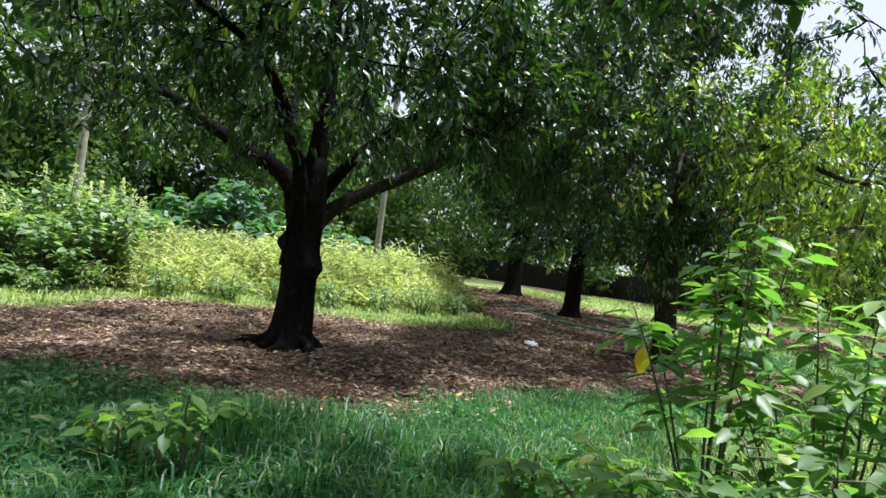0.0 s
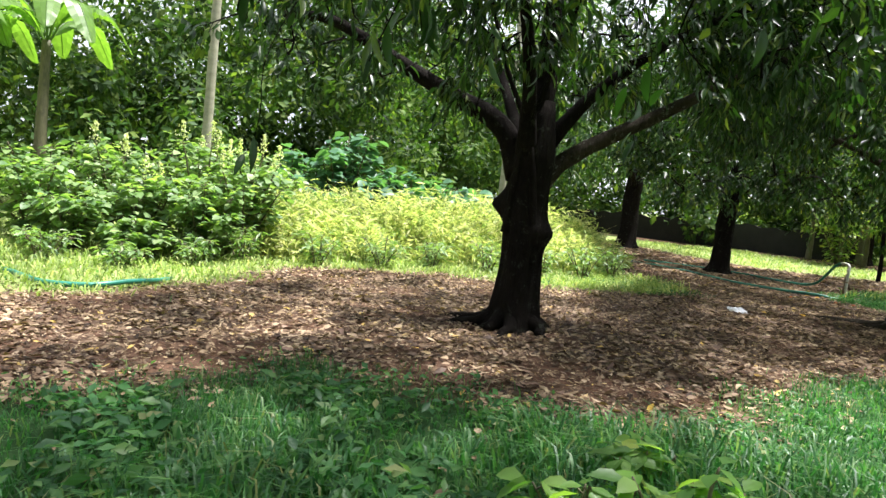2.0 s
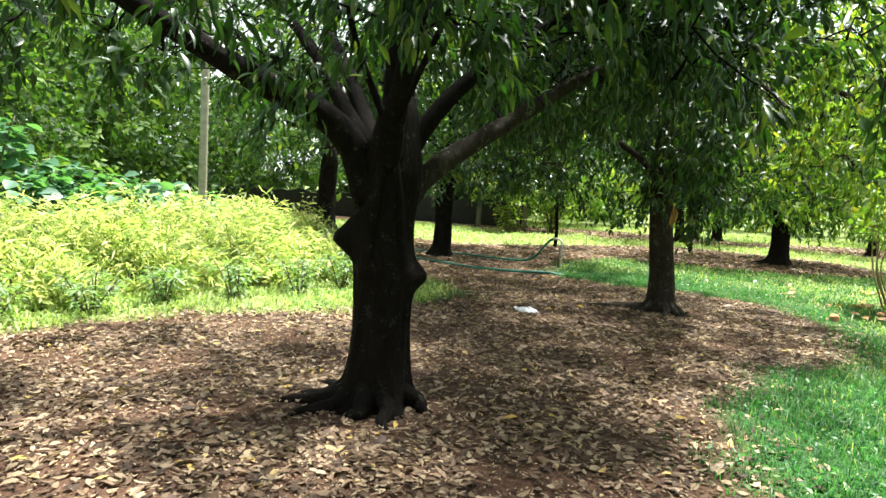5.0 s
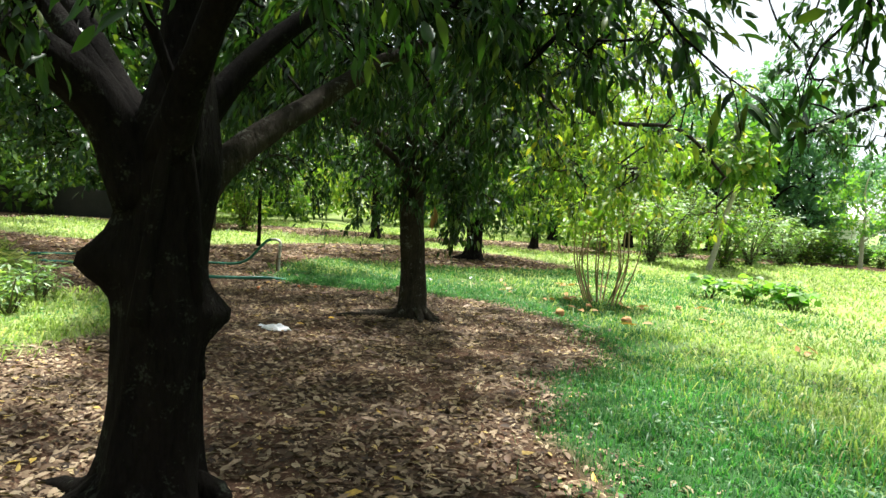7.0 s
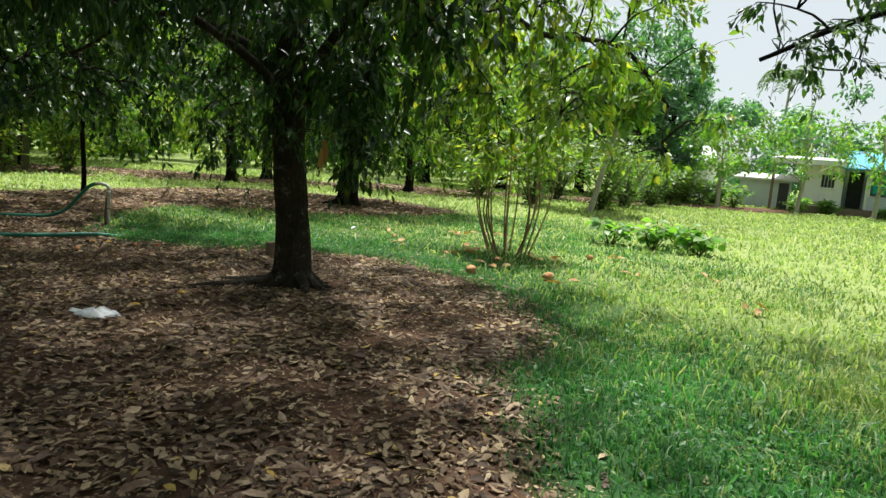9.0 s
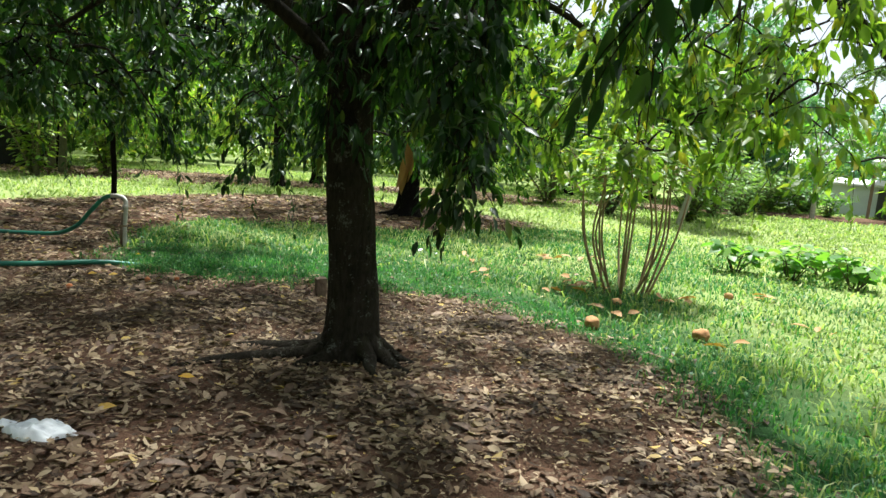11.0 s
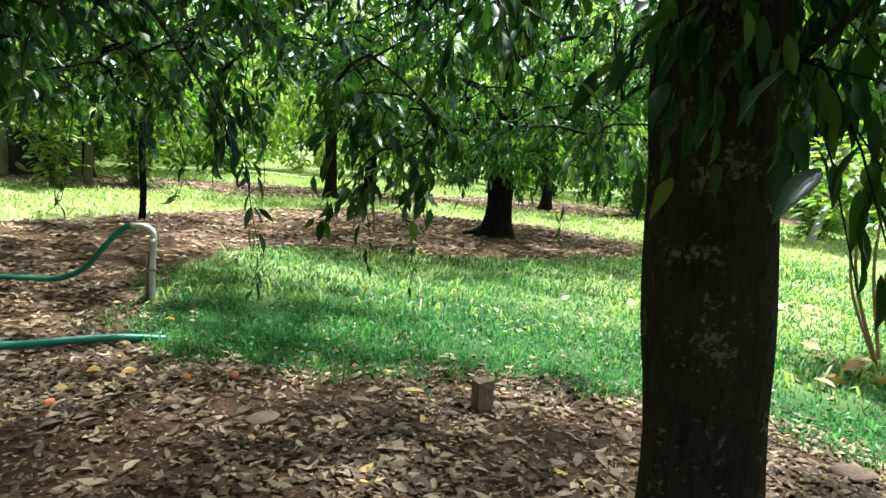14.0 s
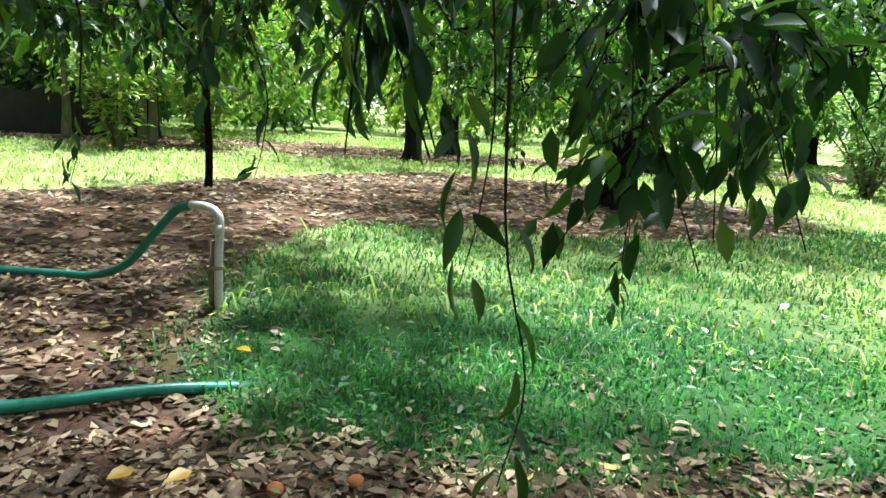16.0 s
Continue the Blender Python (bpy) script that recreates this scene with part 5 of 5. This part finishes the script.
hose([(-6.2, -1.1, 0.02), (-5.3, -0.85, 0.03), (-4.6, -0.55, 0.03), (-3.95, -0.3, 0.03), (-3.72, 0.1, 0.035), (-3.85, 0.5, 0.05), (-4.1, 0.8, 0.02), (-4.5, 1.1, -0.02)], "thick green hose half hidden in grass")
hose([(-7.6, 13.2, 0.02), (-6.4, 13.25, 0.03), (-5.2, 12.95, 0.025), (-4.1, 12.55, 0.025), (-3.2, 12.62, 0.03), (-2.6, 12.85, 0.035), (-2.2, 13.05, -0.02)], "green hose lying on fallen leaves")
hose([(-8.0, 14.3, 0.02), (-6.6, 14.9, 0.025), (-5.4, 15.0, 0.03), (-4.6, 14.8, 0.03), (-4.0, 14.75, 0.03), (-3.62, 14.62, 0.07), (-3.35, 14.5, 0.2), (-3.15, 14.42, 0.42), (-2.98, 14.36, 0.6), (-2.86, 14.3, 0.655)], "green hose rising from the ground to a pipe")


def standpipe():
    thing = empty("standpipe", (-2.66, 14.2, 0), "weathered white water pipe tied to a stake", "pipe")
    b = Buf()
    tube(b, bend([(0, 0, -0.08), (0.0, 0, 0.3), (0.01, 0.0, 0.56), (-0.02, 0.02, 0.635), (-0.1, 0.05, 0.66), (-0.2, 0.1, 0.655)], 8), 0.027, 12)
    under("pipe", b.mesh("pipe", M_PVC), thing)
    b = Buf()
    tube(b, np.array([(-0.05, 0.01, -0.1), (-0.045, 0.0, 0.2), (-0.03, 0.0, 0.45)]), [0.022, 0.02, 0.017], 7, 0.08)
    under("stake", b.mesh("stake", M_BLOCK), thing, "dark wooden stake")
    b = Buf()
    a = np.linspace(0, 6 * math.pi, 49)
    tube(b, np.column_stack([np.cos(a) * 0.052 - 0.02, np.sin(a) * 0.034, 0.26 + 0.0012 * a]), 0.004, 5)
    under("tie", b.mesh("tie", M_CANE), thing, "string tie")
    b = Buf()
    tube(b, np.array([(0.0, 0, 0.5), (0.003, 0, 0.56)]), 0.033, 12)
    under("coupling", b.mesh("coupling", M_PVC), thing)


standpipe()


def lump(name, at, size, material, label, category, seed, rough=0.16, turn=0.0, group=""):
    """A rounded, uneven solid resting on the ground."""
    bm = bmesh.new()
    bmesh.ops.create_icosphere(bm, subdivisions=3, radius=1)
    for v in bm.verts:
        p = v.co.copy()
        v.co *= 1 + rough * noise.noise(p * 1.6 + Vector((seed, 0, 0))) + rough * 0.5 * noise.noise(p * 4 + Vector((0, seed, 0)))
        v.co = Vector((v.co.x * size[0], v.co.y * size[1], v.co.z * size[2]))
    low = min(v.co.z for v in bm.verts)
    for v in bm.verts:
        v.co.z -= low + size[2] * 0.15
    for f in bm.faces:
        f.smooth = True
    ob = part(name, bm, material, None)
    ob.location, ob.rotation_euler = (at[0], at[1], ground_z([at])[0]), (0, 0, turn)
    return tagged(ob, label, category, group)


def plastic_bag():
    bm = bmesh.new()
    n = 26
    grid = {}
    for i in range(n + 1):
        for j in range(n + 1):
            u, v = i / n * 2 - 1, j / n * 2 - 1
            x = u * 0.17 * (1 - 0.25 * v * v) + 0.03 * math.sin(v * 3)
            y = v * 0.11 * (1 - 0.35 * abs(u) ** 1.5)
            h = 0.075 * max(0, 1 - u * u) ** 0.6 * max(0, 1 - v * v) ** 0.6
            h *= 0.7 + 0.6 * noise.noise(Vector((u * 2.2, v * 2.2, 3))) + 0.25 * noise.noise(Vector((u * 6, v * 6, 8)))
            grid[i, j] = bm.verts.new((x, y, 0.012 + h))
    for i in range(n):
        for j in range(n):
            bm.faces.new((grid[i, j], grid[i + 1, j], grid[i + 1, j + 1], grid[i, j + 1]))
    for f in bm.faces:
        f.smooth = True
    thing = part("plastic_bag", bm, M_BAG, None)
    thing.location, thing.rotation_euler = (-1.52, 8.36, 0), (0, 0, -0.35)
    tagged(thing, "crumpled white plastic bag lying on fallen leaves", "bag")
    bm = bmesh.new()
    a = [bm.verts.new(p) for p in ((-0.15, -0.02, 0.03), (-0.15, 0.03, 0.035), (-0.23, 0.015, 0.05), (-0.24, -0.02, 0.03), (-0.19, -0.03, 0.025))]
    bm.faces.new((a[0], a[1], a[2], a[3], a[4]))
    bmesh.ops.solidify(bm, geom=bm.faces[:], thickness=0.008)
    part("knotted_handle", bm, M_BAG, thing)


plastic_bag()


def timber_block():
    bm = bmesh.new()
    bmesh.ops.create_cube(bm, size=1, matrix=Matrix.Translation((0, 0, 0.085)) @ Matrix.Diagonal((0.105, 0.085, 0.21, 1)))
    bmesh.ops.subdivide_edges(bm, edges=bm.edges[:], cuts=4, use_grid_fill=True)
    for v in bm.verts:
        v.co += Vector((noise.noise(v.co * 25), noise.noise(v.co * 25 + Vector((5, 0, 0))), 0.6 * noise.noise(v.co * 25 + Vector((0, 5, 0))))) * 0.007
    ob = part("timber_stub", bm, M_BLOCK, None)
    ob.location, ob.rotation_euler = (-0.1, 11.72, 0), (0.04, -0.05, 0.35)
    return tagged(ob, "short square timber stub standing in the soil", "stub")


timber_block()
for k, (x, y, r) in enumerate([(3.45, 10.38, 0.085), (2.47, 10.68, 0.085), (5.1, 12.4, 0.06), (3.2, 11.7, 0.07)]):
    lump("coconut_husk", (x, y), (r, r * 0.85, r * 0.75), M_HUSK, "dry brown coconut husk lying in the grass", "husk", k * 3.1, 0.2, k * 1.3, "coconut husks")
for k, (x, y, r) in enumerate([(1.66, 10.85, 0.12), (-1.35, 11.5, 0.10)]):
    lump("stone", (x, y), (r, r * 0.75, r * 0.2), M_STONE, "flat reddish stone sunk in the soil", "stone", 20 + k, 0.2, k, "flat stones")


def dry_fronds():
    spots = [(2.06, 14.34), (3.6, 15.15), (3.57, 10.09), (5.5, 12.2), (5.28, 8.63), (3.5, 14.6), (3.1, 13.0), (3.0, 12.2), (3.9, 11.9), (4.3, 12.1), (3.4, 12.6), (2.6, 12.3), (4.9, 10.6), (1.9, 13.1), (2.9, 11.2), (4.4, 14.9), (6.1, 10.4)]
    for k, (x, y) in enumerate(spots):
        for j in range(3):
            a = rng.uniform(0, 6.3)
            p = (x + rng.normal(0, 0.09), y + rng.normal(0, 0.09), rng.uniform(0.05, 0.08))
            ob = leaves("dry_leaf", [p], [(math.cos(a), math.sin(a), rng.normal(0, 0.2))], [(rng.normal(0, 0.4), rng.normal(0, 0.4), 1)], rng.uniform(0.12, 0.24), rng.uniform(0.06, 0.1), M_DRY)
            tagged(ob, "curled orange-brown dry leaf on the grass", "leaf", "dry leaves on the lawn")


dry_fronds()
for x, y in ((-2.39, 12.17), (-2.19, 12.17), (-2.34, 13.38), (-0.9, 9.1)):
    ob = leaves("yellow_leaf", [(x, y, 0.05)], [(rng.normal(), rng.normal(), 0.1)], [(0.2, -0.2, 1)], 0.10, 0.06, M_YELLOW)
    tagged(ob, "bright yellow fallen leaf on brown litter", "leaf", "yellow fallen leaves")
for k, (x, y) in enumerate([(-1.61, 12.2), (-1.89, 12.13), (-2.5, 11.7)]):
    lump("fallen_fruit", (x, y), (0.03, 0.03, 0.026), M_FRUIT, "small orange fruit fallen among leaves", "fruit", k, 0.1, k, "fallen fruits")
for k, (x, y) in enumerate([(0.49, 13.95), (1.6, 14.42), (1.35, 14.6)]):
    ob = leaves("paper_scrap", [(x, y, 0.07)], [(rng.normal(), rng.normal(), 0.2)], [(0.3, -0.3, 1)], 0.09, 0.05, M_BAG)
    tagged(ob, "small white scrap lying in the grass", "scrap", "white scraps")
bunch = empty("withered_bunch", (0.3, 8.73, 1.5), "bunch of withered brown leaves hanging among green ones", "leaves")
for x, y, z, a in ((0, -0.01, 0.12, 0.3), (0.03, 0.01, 0.07, 1.2), (-0.02, -0.03, 0.03, 2.2), (0.01, 0.03, 0.0, 3.3)):
    leaves("withered_leaf", [(x, y, z)], [(0.15 * math.cos(a), 0.15 * math.sin(a), -1)], [(math.sin(a), -math.cos(a), 0.1)], 0.19, 0.055, M_DRY, bunch)


# ---------------------------------------------------------------- single fallen leaves, last
def single_leaves():
    litter = bpy.data.objects["leaf_litter"]
    shapes = []
    for k in range(6):
        L, W, c = 0.11 + 0.008 * k, 0.045 + 0.003 * (k % 3), 0.12 * (k % 4) - 0.12
        v = LEAF * [W, L, L] - [0, L / 2, 0]
        v[:, 2] += c * (v[:, 1] ** 2) * 8 * (1 if k % 2 else -1)
        shapes.append(mesh_np("fallen_leaf", v, LEAF_T, None, M_SINGLE))
    made = 0
    while made < 290:
        s = rng.uniform(0, 1)
        y = 1.0 + s * 11.2
        x = np.interp(y, [1, 4, 8, 12.2], [-0.6, 0.2, -0.6, -1.2]) + rng.normal(0, 0.9)
        p = np.array([(x, y)])
        if bare(p)[0] < 0.05 or np.hypot(x + 1.24, y - 3.74) < 0.4 or np.hypot(x - 0.12, y - 9.72) < 0.35:
            continue
        ob = new("fallen_leaf", shapes[made % 6])
        ob.parent = litter
        ob.location = (x, y, ground_z(p)[0] + 0.028)
        ob.rotation_euler = (rng.normal(0, 0.25), rng.normal(0, 0.25) + (math.pi if made % 3 == 0 else 0), rng.uniform(0, 6.3))
        made += 1


def single_material():
    m, nt, b = nodes_of("single_fallen_leaf")
    info = nt.nodes.new("ShaderNodeObjectInfo")
    n = noise_tex(nt, 40, 4)
    col = ramp(nt, info.outputs["Random"], [(0.0, (0.09, 0.05, 0.032)), (0.5, (0.21, 0.13, 0.08)), (0.85, (0.36, 0.26, 0.165)), (0.94, (0.45, 0.34, 0.2)), (1.0, (0.55, 0.36, 0.05))])
    nt.links.new(mix(nt, 1.0, col, ramp(nt, n, [(0.35, (0.7, 0.66, 0.6)), (0.65, (1.1, 1.1, 1.1))]), "MULTIPLY"), b.inputs["Base Color"])
    b.inputs["Roughness"].default_value = 0.6
    return m


M_SINGLE = single_material()
single_leaves()
